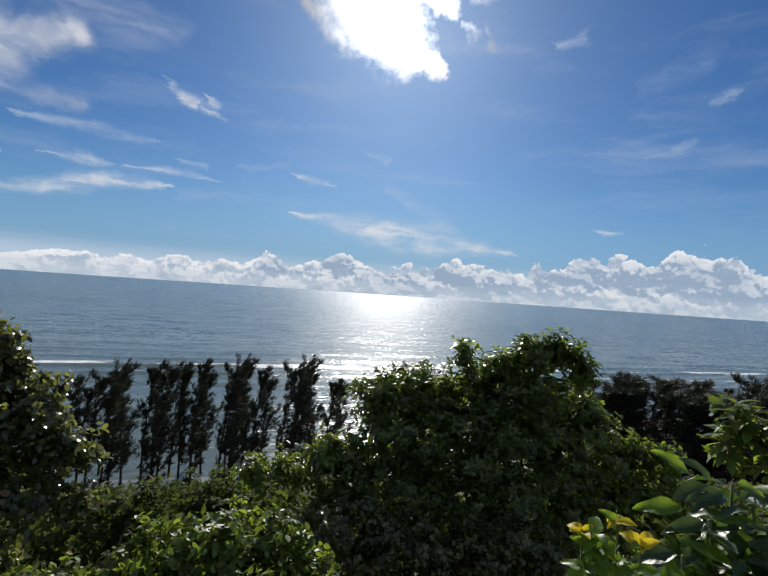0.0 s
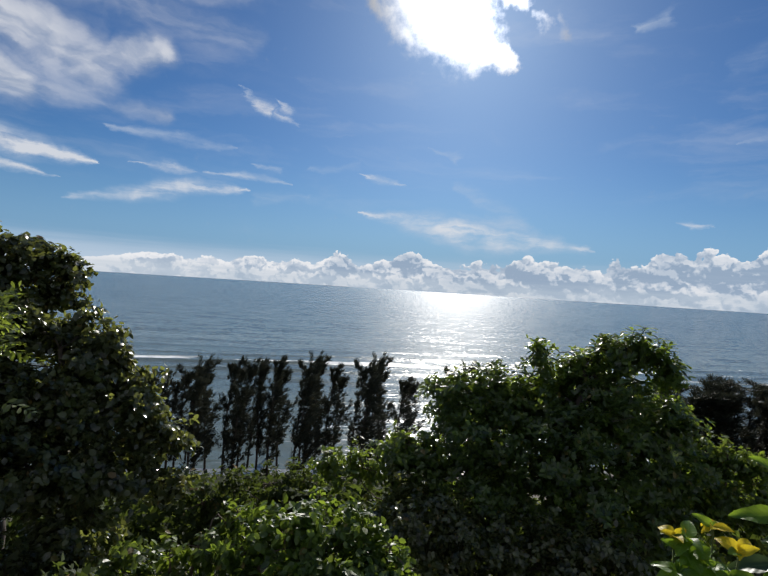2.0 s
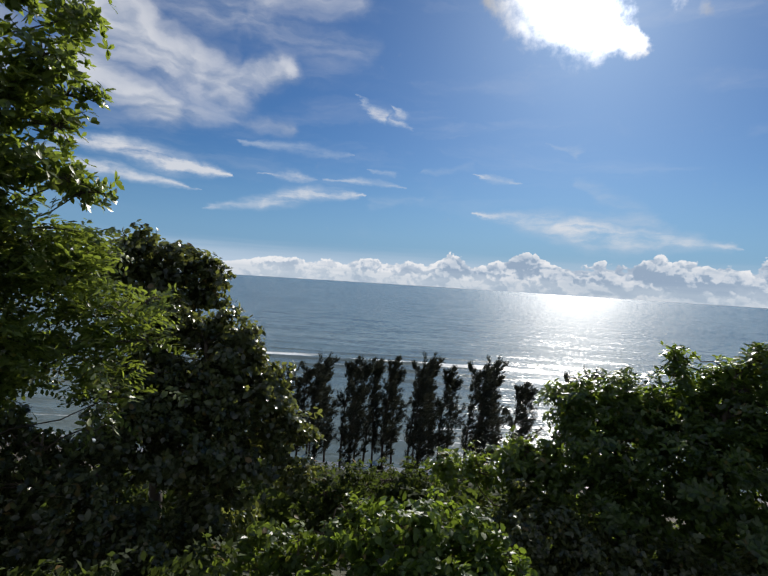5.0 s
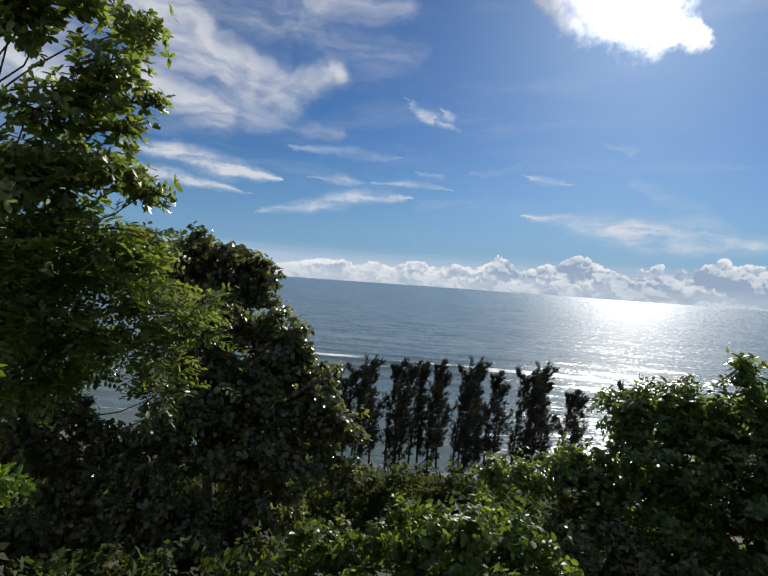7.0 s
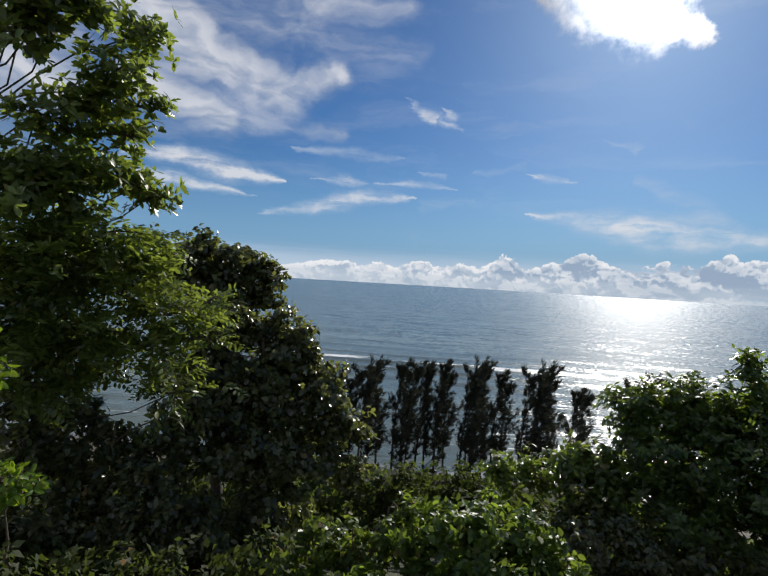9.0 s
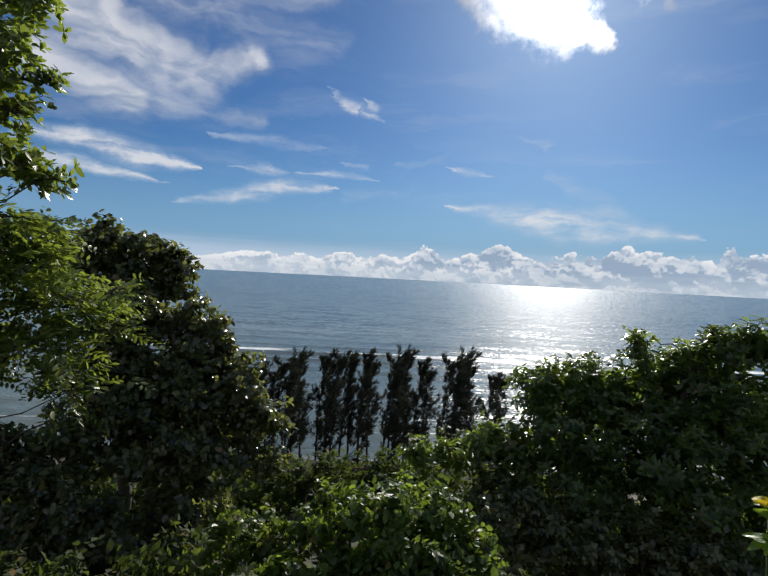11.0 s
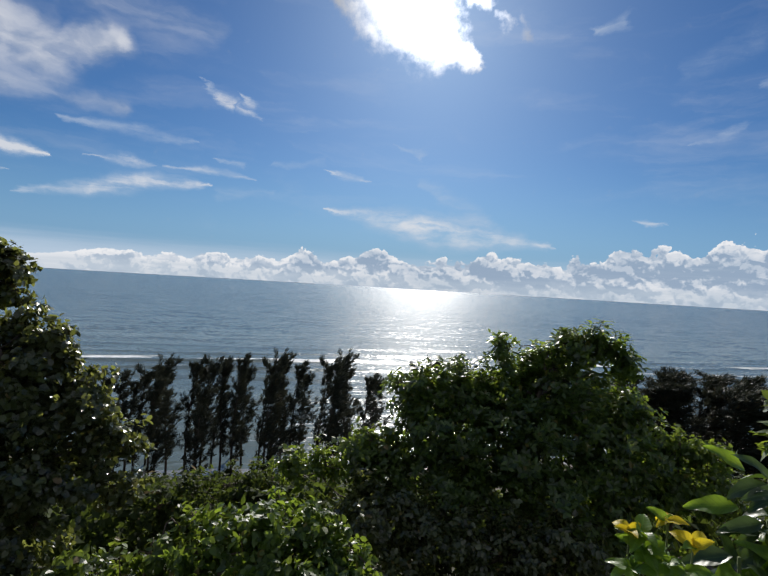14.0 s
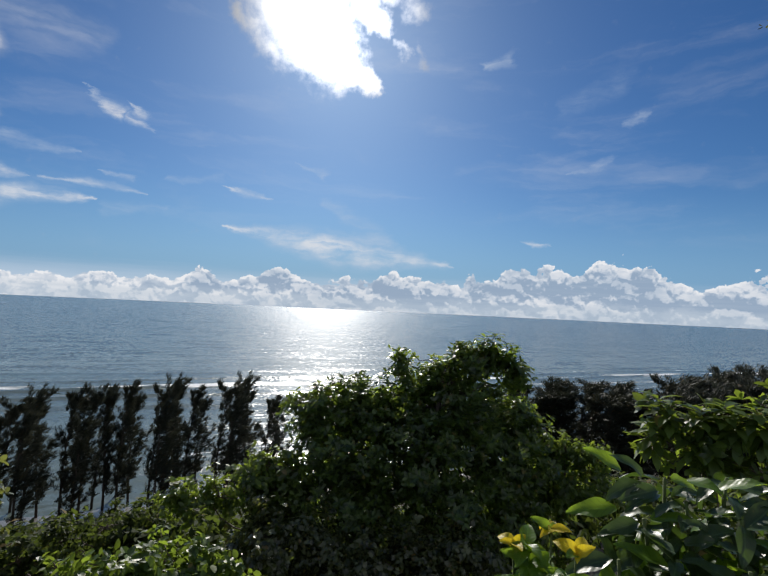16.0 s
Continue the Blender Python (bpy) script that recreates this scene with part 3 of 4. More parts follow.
def foliage(name, lobes, kind, leaf, mat, dense, form, label, category, trunk=None, group="", bark=BARK, part_name="foliage_clump", trunk_r=0.09, squash=0.85, shoots=(), shoot_leaf=0.16, singles=0):
    """A tree or bush: a trunk, a limb to each clump, and the clumps of leaves as parts."""
    places = [at(*row[:3]) for row in lobes]
    if trunk is None:
        mid = np.mean(places, 0)
        trunk = (mid[0], mid[1])
    base = np.array([trunk[0], trunk[1], ground_height(*trunk)])
    thing = new(name)
    thing.location = base
    tagged(thing, label, category, group)
    places = np.array(places)
    high = places[np.argsort(places[:, 2])[-max(1, len(places) // 4):]].mean(0)
    crown = np.array([0.6 * trunk[0] + 0.4 * high[0], 0.6 * trunk[1] + 0.4 * high[1], high[2] - 0.1])
    n = 9
    spine = bent(base - (0, 0, 0.15), crown, 0, n, 0.04)
    v, f = tube([p - base for p in spine], np.linspace(trunk_r * 1.3, trunk_r * 0.25, n), 9)
    link_mesh("trunk", v, f, bark, thing, smooth=True)
    for (b, s, d, r), c in zip(lobes, places):
        aside = math.hypot(c[0] - trunk[0], c[1] - trunk[1])
        root = spine[min(range(n), key=lambda i: abs(spine[i][2] - (c[2] - 0.45 * aside)))]
        thick = min(trunk_r * 0.26, 0.008 + 0.006 * aside)
        if kind == "mixed":
            thick *= 0.55
        pieces = [tube([p - base for p in bent(root, c, 0.1, 7, 0.05)], np.linspace(thick, 0.006, 7), 6)]
        grown = ("whorl" if s > 3 else "spray") if kind == "mixed" else kind
        flat = 0.8 * squash if kind == "mixed" and s > 3 else squash
        foot, way, face, size = clump(c, r, grown, leaf, dense, flat)
        for tip in foot[:: max(1, len(foot) // 12)]:
            pieces.append(tube([p - base for p in bent(c, tip, 0.02, 4, 0.01)], np.linspace(0.009, 0.003, 4), 4))
        tv, tf = join(pieces)
        limb = link_mesh("limb", tv, tf, bark, thing)
        if singles:
            # the uppermost leaves on the camera's side are pieces of their own
            front = np.argsort(-(foot[:, 2] - 0.35 * np.linalg.norm(foot - CAMERA_START, axis=1)))[: singles // len(lobes)]
            for i in front:
                add_leaf(limb, base, leaf_meshes(mat, form)[i % 3], foot[i], foot[i] + unit(way[i]) * size[i], face[i])
            rest = np.setdiff1d(np.arange(len(foot)), front)
            foot, way, face, size = foot[rest], way[rest], face[rest], size[rest]
        vs, qs = lay_leaves(foot - base, way, face, size, form)
        tagged(raw_mesh(part_name, vs, qs, mat, limb), kind="stuff")
    # upright shoots that stand out of the crown, each with a whorl of arching leaves
    for row in shoots:
        head = at(*row)
        foot_of = places[np.argmin(np.linalg.norm(places - head, axis=1))]
        v, f = tube([p - base for p in bent(foot_of, head, 0.0, 5, 0.01)], np.linspace(0.014, 0.005, 5), 5)
        shoot = link_mesh("shoot", v, f, bark, thing)
        k = 26
        q = np.arange(k) * 2.4 + rng.uniform(0, 6)
        down = np.repeat(np.linspace(0, 0.2, k)[:, None], 3, 1) * np.array([0, 0, 1.0]) * shoot_leaf / 0.16
        side = np.stack([np.cos(q), np.sin(q), np.zeros(k)], 1)
        way = unit(side + np.array([0, 0, 1.0]) * np.linspace(0.75, -0.6, k)[:, None] + rng.normal(0, 0.15, (k, 3)))
        vs, qs = lay_leaves(head - base - down, way, np.array([0, 0, 1.0]) - 0.6 * side + rng.normal(0, 0.1, (k, 3)), shoot_leaf * rng.uniform(0.75, 1.1, k), ARCHED)
        tagged(raw_mesh("leaf_whorl", vs, qs, mat, shoot), kind="stuff")
    return thing


# ---- the ground, the beach and the sea ----
def build_ground():
    xs = np.r_[-4900, -2500, -1200, -600, np.arange(-400, -80, 16), np.arange(-80, 80, 2.0), np.arange(80, 401, 16), 600, 1200, 2500, 4900]
    ys = np.r_[-4900, -2000, -800, -300, -120, -60, -30, np.arange(-16, 70, 1.5), np.arange(70, 300, 5.0), 320, 500, 1200, 2500, 4900]
    verts = [(x, y, ground_height(x, y)) for y in ys for x in xs]
    w = len(xs)
    faces = [(j * w + i, j * w + i + 1, (j + 1) * w + i + 1, (j + 1) * w + i) for j in range(len(ys) - 1) for i in range(w - 1)]
    ob = link_mesh("ground", verts, faces, ground_material(), smooth=True)
    tagged(ob, "wooded hillside of dark soil falling to a sandy beach", "ground", kind="structure")


def build_sea():
    """A sheet in rows along the shore, with low swells that steepen towards the beach."""
    offs = np.r_[np.arange(-10, 137, 1.2), np.arange(139, 300, 8.0), np.geomspace(300, 6000, 18)]
    runs = np.r_[-6000, -3000, -1500, -800, np.arange(-500, 501, 10.0), 800, 1500, 3000, 6000]
    k = math.hypot(1, SLANT)
    ahead, along = np.array([-SLANT / k, 1 / k]), np.array([1 / k, SLANT / k])
    verts = []
    for o in offs:
        for r in runs:
            p = np.array([0, SHORE]) + ahead * o * 1.0 + along * r
            z = 0.0
            for c, h in ((22, 0.3), (43, 0.4), (66, 0.5), (83, 0.7), (96, 0.8), (110, 0.5), (127, 0.3)):
                c2 = c + 9 * noise.noise((r * 0.012, c * 3.7, 0.5))
                z += h * max(0.0, 0.6 + noise.noise((r * 0.02, c * 1.3, 4.0))) * math.exp(-((o - c2) / 2.2) ** 2)
            far = math.hypot(p[0], p[1])
            if far > 4960:
                p = p * 4960 / far
            verts.append((p[0], p[1], z))
    w = len(runs)
    faces = [(j * w + i, j * w + i + 1, (j + 1) * w + i + 1, (j + 1) * w + i) for j in range(len(offs) - 1) for i in range(w - 1)]
    ob = link_mesh("sea", verts, faces, water_material(), smooth=True)
    tagged(ob, "grey-blue sea glittering under the sun, surf near the beach", "sea", kind="structure")


build_ground()
build_sea()


# ---- casuarinas on the beach ----
def casuarina_meshes(seed, tall, wide):
    """Trunk and crown of one casuarina: a thin stem that forks near the top, rising limbs, plumes of needles swept by the wind."""
    r = np.random.default_rng(seed)
    lean = np.array([r.normal(0.8, 0.4), r.normal(0, 0.3)])

    def stem_at(s):
        return np.array([lean[0] * s * s + 0.12 * math.sin(5 * s + seed), lean[1] * s, tall * s])

    pieces = [tube([stem_at(s) for s in np.linspace(0, 0.97, 10)], np.linspace(0.17, 0.02, 10), 7)]
    feet, ways, sizes = [], [], []

    def plume(root, tip, sag, count, spread, long):
        arc = np.array([root + (tip - root) * t + np.array([0, 0, -sag * math.sin(math.pi * t)]) for t in np.linspace(0, 1, 5)])
        pieces.append(tube(arc, np.linspace(0.035, 0.006, 5), 4))
        # needles stand in tufts along the twig
        knots = r.uniform(0.2, 1.0, max(3, count // 14)) ** 0.8
        t = np.clip(np.repeat(knots, 14)[:count] + r.normal(0, 0.03, min(count, 14 * len(knots))), 0.05, 1.04)
        side = np.repeat(r.normal(0, spread, (len(knots), 3)), 14, 0)[: len(t)]
        f = np.stack([np.interp(t, np.linspace(0, 1, 5), arc[:, k]) for k in range(3)], 1) + side + r.normal(0, 0.07, (len(t), 3))
        along = unit(tip - root)
        w = unit(along + np.array([0.55, 0, 0.05]) + r.normal(0, 0.38, (len(t), 3)))
        feet.append(f), ways.append(w), sizes.append(long * r.uniform(0.6, 1.2, len(t)))

    count = int(tall * 3.6)
    for i in range(count):
        s = 0.10 + 0.84 * (i / count)
        if s < 0.24 and r.random() < 0.35:
            continue
        lump = 0.75 + 0.5 * math.sin(s * 17 + seed * 1.7)
        q = r.uniform(0, 2 * math.pi)
        reach = wide * (1.04 - s) ** 0.5 * r.uniform(0.35, 1.15) * lump
        root = stem_at(s)
        tip = root + np.array([math.cos(q) * reach + 0.35 * reach, math.sin(q) * reach, reach * r.uniform(0.35, 1.1) + r.uniform(0.2, 0.8)])
        plume(root, tip, 0.15 * reach, int(46 + 80 * reach), 0.2, 0.58)
    # leaders: a few feathery plumes that make the ragged top
    for i in range(r.integers(4, 7)):
        root = stem_at(r.uniform(0.74, 0.93))
        rise = tall * r.uniform(0.98, 1.04) - root[2]
        tip = root + np.array([r.normal(0.5, 0.75), r.normal(0, 0.6), rise])
        plume(root, tip, -0.05, 150, 0.13, 0.62)
    v, f = join(pieces)
    return v, f, np.concatenate(feet), np.concatenate(ways), np.concatenate(sizes)


NEEDLE_FORM = (np.array([(-0.03, 0, 0), (0.03, 0, 0), (0.044, 0.5, -0.03), (-0.044, 0.5, -0.03), (0.0, 1.0, -0.16)]), np.array([(0, 1, 2, 3), (3, 2, 4, 4)]))


def build_casuarinas():
    kinds = []
    for i, (tall, wide) in enumerate(((13.9, 2.2), (13.4, 1.6), (12.6, 2.1), (14.2, 1.8), (11.6, 1.5), (13.0, 2.5), (12.2, 1.9))):
        v, f, feet, ways, sizes = casuarina_meshes(20 + i, tall, wide)
        tree = new("casuarina_tree")
        link_mesh("trunk", v, f, BARK_DARK, tree, smooth=True)
        vs, qs = lay_leaves(feet, ways, random_dirs(len(feet)), sizes, NEEDLE_FORM)
        tagged(raw_mesh("crown", vs, qs, NEEDLE, tree), kind="stuff")
        tagged(tree, "tall slender dark casuarina tree on the beach", "tree", "casuarinas along the beach")
        kinds.append((tree, tall))
    rows = []
    # bearing, slope of the top in the camera's view, distance
    for b, s, d in ((-31.3, -9.8, 70), (-29.3, -9.3, 73), (-27.4, -8.7, 70), (-24.5, -8.8, 71), (-22.8, -8.3, 70), (-20.9, -9.0, 74), (-19.7, -8.3, 70),
                    (-16.7, -8.5, 71), (-15.6, -8.0, 69), (-13.4, -8.9, 72), (-10.4, -8.2, 69), (-8.5, -7.8, 71), (-5.5, -9.9, 68), (-0.2, -8.3, 70),
                    (1.6, -7.9, 72), (4.2, -7.9, 74), (-34.0, -9.4, 72), (-37.0, -9.0, 71), (-40.5, -9.2, 74)):
        rows.append((b, s, d, "casuarinas along the beach"))
        rows.append((b + 1.1, s - 0.7 - 0.5 * math.sin(b * 5), d + 5, "casuarinas along the beach"))
        if b < -6 and int(-b * 10) % 3 < 2:
            rows.append((b - 0.7, s - 2.6 - 1.2 * math.sin(b * 3), d - 4, "casuarinas along the beach"))
    for b, s in ((22.4, -7.2), (23.5, -6.9), (25.0, -6.4), (25.9, -6.2), (27.2, -6.7), (28.3, -6.5), (29.8, -6.3), (31.0, -6.0), (32.2, -6.7), (33.3, -6.8), (35.3, -5.1),
                 (36.4, -5.5), (37.6, -5.3), (38.7, -4.9), (39.6, -4.6), (40.6, -4.3), (41.5, -4.0), (42.6, -3.6), (43.9, -4.0), (45.4, -4.2), (47.0, -4.0)):
        rows.append((b, s, 84 + 5 * math.sin(b * 7), "casuarinas along the beach"))
        rows.append((b + 0.6, s - 1.2, 78 + 3 * math.sin(b * 5), "casuarinas along the beach"))
    for i, (b, s, d, grp) in enumerate(rows):
        tree, tall = kinds[i % 7]
        top = at(b, s, d)
        z = ground_height(top[0], top[1])
        k = 0.95 * (top[2] - z) / tall
        turn = 37 * (i // 7) if b > 20 else 14 * math.sin(i * 3.0)
        m = Matrix.Translation((top[0], top[1], z - 0.1)) @ pose(0, 0, 0, 0, 0, turn)
        if i < 7:
            tree.matrix_world = m
            tree.scale = (1.0, 1.0, k) if b < 20 else (1.9, 1.9, k)
        else:
            ob = copy_thing(tree, m)
            ob.scale = (1.0, 1.0, k) if b < 20 else (1.9, 1.9, k)


build_casuarinas()

# ---- trees and bushes on the hilltop ----
# clumps placed to fit the camera's view: bearing, slope, distance from its start; radius
OVATE = leaf_form(0.42, 0.05, 0.22, 0.8, 1.0)
ARCHED = leaf_form(0.44, 0.06, 0.5, 0.8, 1.0)
HEART = leaf_form(0.72, 0.06, 0.22)
LEAFLET = leaf_form(0.42, 0.03, 0.12, 0.75, 1.0)
BROAD = leaf_form(0.62, 0.07, 0.15)
SIMPLE = (np.array([(0, 0, 0), (-0.28, 0.45, 0.04), (0.28, 0.45, 0.04), (0, 1.0, -0.12)]), np.array([(0, 2, 3, 1)]))

C_LOBES = [(0.9, -11.9, 8.5, 0.56), (5.6, -11.2, 8.5, 0.5), (10.6, -9.9, 8.5, 0.55), (9.3, -5.8, 8.5, 0.18), (15.2, -7.9, 8.5, 0.52),
    (18.2, -5.4, 8.5, 0.37), (20.8, -6.0, 8.5, 0.32), (22.1, -7.2, 8.5, 0.2), (-0.5, -11.2, 8.5, 0.32), (4.3, -15.6, 8.5, 0.87),
    (12.4, -14.7, 8.5, 1.09), (19.9, -12.7, 8.5, 0.83), (8.0, -21.2, 8.5, 1.06), (16.4, -20.5, 8.5, 1.11), (22.2, -16.7, 8.5, 0.66),
    (2.3, -19.2, 8.5, 0.54)]
C_LOBES += [(12.7, -11.4, 8.7, 0.64), (7.6, -12.4, 8.7, 0.61), (17.5, -10.3, 8.7, 0.63), (21.8, -11.5, 8.7, 0.46), (5.4, -9.7, 8.7, 0.33), (12.9, -7.4, 8.7, 0.29), (16.4, -5.2, 8.7, 0.26)]
foliage("broadleaf_tree", C_LOBES, "whorl", 0.10, LEAF_C, 13.0, OVATE, "bushy green broadleaf tree with glossy whorled leaves on the slope", "tree", trunk_r=0.12, shoot_leaf=0.2, singles=299,
        shoots=[(9.2, -5.0, 8.4), (18.6, -2.9, 8.4), (19.7, -2.6, 8.4), (20.9, -3.6, 8.4), (22.3, -5.6, 8.4), (17.2, -3.9, 8.4), (15.4, -4.8, 8.4), (12.5, -6.2, 8.4), (7.4, -7.8, 8.4), (3.4, -8.2, 8.4), (0.6, -8.7, 8.4), (10.3, -6.2, 8.4), (13.8, -5.4, 8.4), (21.6, -4.6, 8.4)])
SHOULDER = [(24.8, -14.1, 9.0, 0.34), (27.5, -13.8, 9.0, 0.31), (29.5, -14.1, 9.0, 0.28), (26.8, -17.6, 9.0, 0.59), (22.5, -21.7, 9.0, 0.75),
    (29.9, -17.4, 9.0, 0.43)]
foliage("shrub", SHOULDER, "droop", 0.085, LEAF_BUSH, 13.0, BROAD, "low green shrub at the foot of the broadleaf tree", "shrub", trunk_r=0.05, singles=240)
RIDGE = [(-5.5, -18.4, 8.2, 0.34), (-9.2, -20.0, 8.2, 0.33), (-1.2, -19.7, 8.2, 0.3), (-3.0, -21.5, 8.2, 0.44), (-12.9, -20.4, 8.2, 0.29)]
RIDGE += [(-3.9, -17.4, 8.2, 0.23), (-2.1, -17.8, 8.2, 0.3), (-3.2, -19.6, 8.2, 0.3)]
foliage("shrub", RIDGE, "droop", 0.095, LEAF_BUSH, 13.0, BROAD, "bright green broad-leaved shrub on the brow of the slope", "shrub", trunk_r=0.05, singles=290)
SLOPE = [(-16.4, -21.5, 9.5, 0.37), (-19.8, -21.8, 9.5, 0.36), (-23.6, -22.4, 9.5, 0.39), (-26.7, -23.3, 9.5, 0.38), (-17.7, -23.7, 9.5, 0.48),
    (-22.5, -25.1, 9.5, 0.46)]
foliage("vine_thicket", SLOPE, "droop", 0.075, LEAF_DULL, 9.0, BROAD, "dull green small-leaved vine thicket on the slope", "shrub", trunk_r=0.04)
GAP = [(-2.7, -25.2, 7.6, 0.73), (2.9, -26.7, 7.6, 0.79), (11.2, -27.1, 7.6, 0.77), (17.9, -26.0, 7.6, 0.63)]
foliage("shrub", GAP, "droop", 0.085, LEAF_A, 12.0, BROAD, "dark shaded undergrowth shrub below the broadleaf tree", "shrub", trunk_r=0.05)
FRONT = [(-17.8, -26.5, 5.35, 0.35), (-12.9, -25.8, 5.34, 0.3), (-21.6, -27.7, 5.36, 0.28), (-9.1, -27.0, 5.33, 0.27), (-15.4, -28.8, 5.35, 0.41),
    (-6.5, -27.8, 5.33, 0.22)]
FRONT += [(-15.0, -32.5, 5.2, 0.42), (-10.0, -31.5, 5.2, 0.4), (-21.0, -32.5, 5.2, 0.4), (-5.5, -31.5, 5.2, 0.38), (-27.0, -33.5, 5.4, 0.4)]
foliage("round_bush", FRONT, "droop", 0.085, LEAF_ROUND, 13.0, BROAD, "rounded bright green bush with broad leaves below the lookout", "shrub", trunk_r=0.04, singles=300)
FRONT_SIDE = [(-33.3, -28.7, 5.78, 0.3), (-29.9, -29.5, 5.78, 0.3), (-36.0, -29.9, 5.79, 0.29), (-26.1, -27.6, 5.77, 0.25),
    (-22.9, -24.6, 5.76, 0.21)]
foliage("shrub", FRONT_SIDE, "droop", 0.085, LEAF_BUSH, 9.0, BROAD, "low leafy green shrub beside the rounded bush", "shrub", trunk_r=0.04, singles=240)
A_TOP = [(-47.5, 2.0, 8.01, 0.35), (-43.9, 0.7, 8.0, 0.37), (-41.0, -0.4, 7.99, 0.32), (-40.1, -2.5, 7.99, 0.23), (-45.7, -2.3, 8.0, 0.59),
    (-49.7, -0.0, 8.01, 0.36), (-42.1, -3.2, 7.99, 0.3)]
foliage("heart_leaved_tree", A_TOP, "droop", 0.095, LEAF_A, 15.0, HEART, "dark tree with hanging heart-shaped glossy leaves", "tree", trunk_r=0.1, singles=296, bark=BARK_DARK)
A_LOW = [(-36.7, -7.2, 6.98, 0.3), (-38.7, -10.0, 6.99, 0.53), (-34.8, -11.0, 6.98, 0.36), (-41.6, -13.2, 7.0, 0.64), (-34.0, -14.6, 6.98, 0.43),
    (-31.1, -17.1, 6.97, 0.31), (-35.9, -19.8, 6.98, 0.57), (-30.2, -21.1, 6.97, 0.25), (-42.3, -19.2, 7.0, 0.75), (-45.8, -11.2, 7.01, 0.38),
    (-47.5, -16.1, 7.01, 0.43), (-39.8, -25.8, 7.0, 0.6)]
A_LOW += [(-43.6, -5.9, 7.2, 0.41), (-40.7, -6.1, 7.19, 0.3), (-46.0, -8.1, 7.21, 0.36), (-49.2, -11.2, 7.21, 0.32)]
foliage("heart_leaved_tree", A_LOW, "droop", 0.088, LEAF_A, 15.0, HEART, "broad dark tree with drooping heart-shaped leaves, reaching the slope", "tree", trunk_r=0.1, singles=298, bark=BARK_DARK)
B_LOBES = [(-54.9, 21.9, 5.82, 0.30), (-56.7, 18.0, 5.82, 0.38), (-54.8, 15.4, 5.82, 0.30), (-59.4, 15.2, 5.83, 0.37), (-55.5, 12.5, 5.82, 0.29),
    (-62.0, 12.8, 5.84, 0.38), (-54.3, 7.7, 5.82, 0.29), (-53.4, 6.6, 5.82, 0.20), (-57.8, 8.3, 5.83, 0.44), (-61.6, 6.3, 5.84, 0.58),
    (-57.2, 2.8, 5.83, 0.39), (-62.3, -0.0, 5.84, 0.51), (-56.1, -1.9, 5.83, 0.45), (-52.2, -1.2, 5.82, 0.25), (-51.5, -5.2, 5.82, 0.31),
    (-48.6, -5.1, 5.81, 0.20), (-60.0, -6.4, 5.84, 0.52), (-48.0, -7.6, 5.81, 0.16), (-54.0, -8.2, 5.82, 0.28), (-64.2, -5.5, 5.85, 0.45),
    (-63.6, 8.2, 5.84, 0.53)]
B_UP = [(-63.8, 20.9, 5.04, 0.29), (-60.5, 22.3, 5.03, 0.25), (-65.1, 18.9, 5.04, 0.24), (-66.1, 23.0, 5.04, 0.41), (-61.9, 25.3, 5.03, 0.42)]
B_LOW = [(-63.2, -11.3, 6.15, 0.40), (-59.7, -11.4, 6.14, 0.25), (-50.0, -13.2, 6.11, 0.24), (-63.7, -8.2, 6.15, 0.38), (-59.0, -9.2, 6.14, 0.30), (-47.1, -4.0, 6.10, 0.17), (-63.1, 2.6, 6.14, 0.39), (-59.4, -1.7, 6.13, 0.40), (-53.2, 1.8, 6.12, 0.24), (-51.2, -9.2, 6.12, 0.24)]
foliage("feathery_tree", B_LOBES + B_UP + B_LOW, "mixed", 0.105, LEAF_B, 9.5, LEAFLET, "tall green tree with feathery boughs of paired leaflets", "tree",
        trunk=(-6.7, 2.2), trunk_r=0.075, singles=298, bark=BARK_DARK, squash=0.6)
UNDER = [(-61.0, -24.3, 6.64, 0.54), (-55.4, -24.0, 6.63, 0.57), (-49.0, -25.2, 6.62, 0.6), (-56.4, -20.1, 6.63, 0.32), (-61.2, -19.5, 6.64, 0.3),
    (-44.3, -28.2, 6.61, 0.49), (-51.1, -20.6, 6.62, 0.33)]
UNDER += [(-61.5, -13.9, 6.84, 0.42), (-57.9, -15.5, 6.84, 0.33), (-59.7, -18.4, 6.84, 0.37), (-49.4, -17.0, 6.82, 0.32), (-46.2, -14.7, 6.81, 0.33), (-62.8, -16.8, 6.85, 0.31), (-55.7, -17.5, 6.83, 0.25), (-52.6, -17.8, 6.82, 0.26)]
foliage("shrub", UNDER, "droop", 0.085, LEAF_A, 12.0, BROAD, "dark undergrowth in the shade of the trees", "shrub", trunk_r=0.04)
L_PLANT = [(-64.5, -20.5, 4.25, 0.14), (-65.9, -21.0, 4.26, 0.16), (-62.9, -21.1, 4.25, 0.11)]
foliage("sapling", L_PLANT, "whorl", 0.072, LEAF_LIME, 7.0, OVATE, "small light green sapling catching the sun in the undergrowth", "shrub", trunk_r=0.015)
L_DROOP = [(-67.1, -9.7, 3.86, 0.11), (-67.5, -12.2, 3.86, 0.13), (-67.5, -7.5, 3.86, 0.1)]
foliage("sapling", L_DROOP, "droop", 0.08, LEAF_LIME, 9.0, OVATE, "slim sapling with hanging light green leaves", "shrub", trunk_r=0.015)
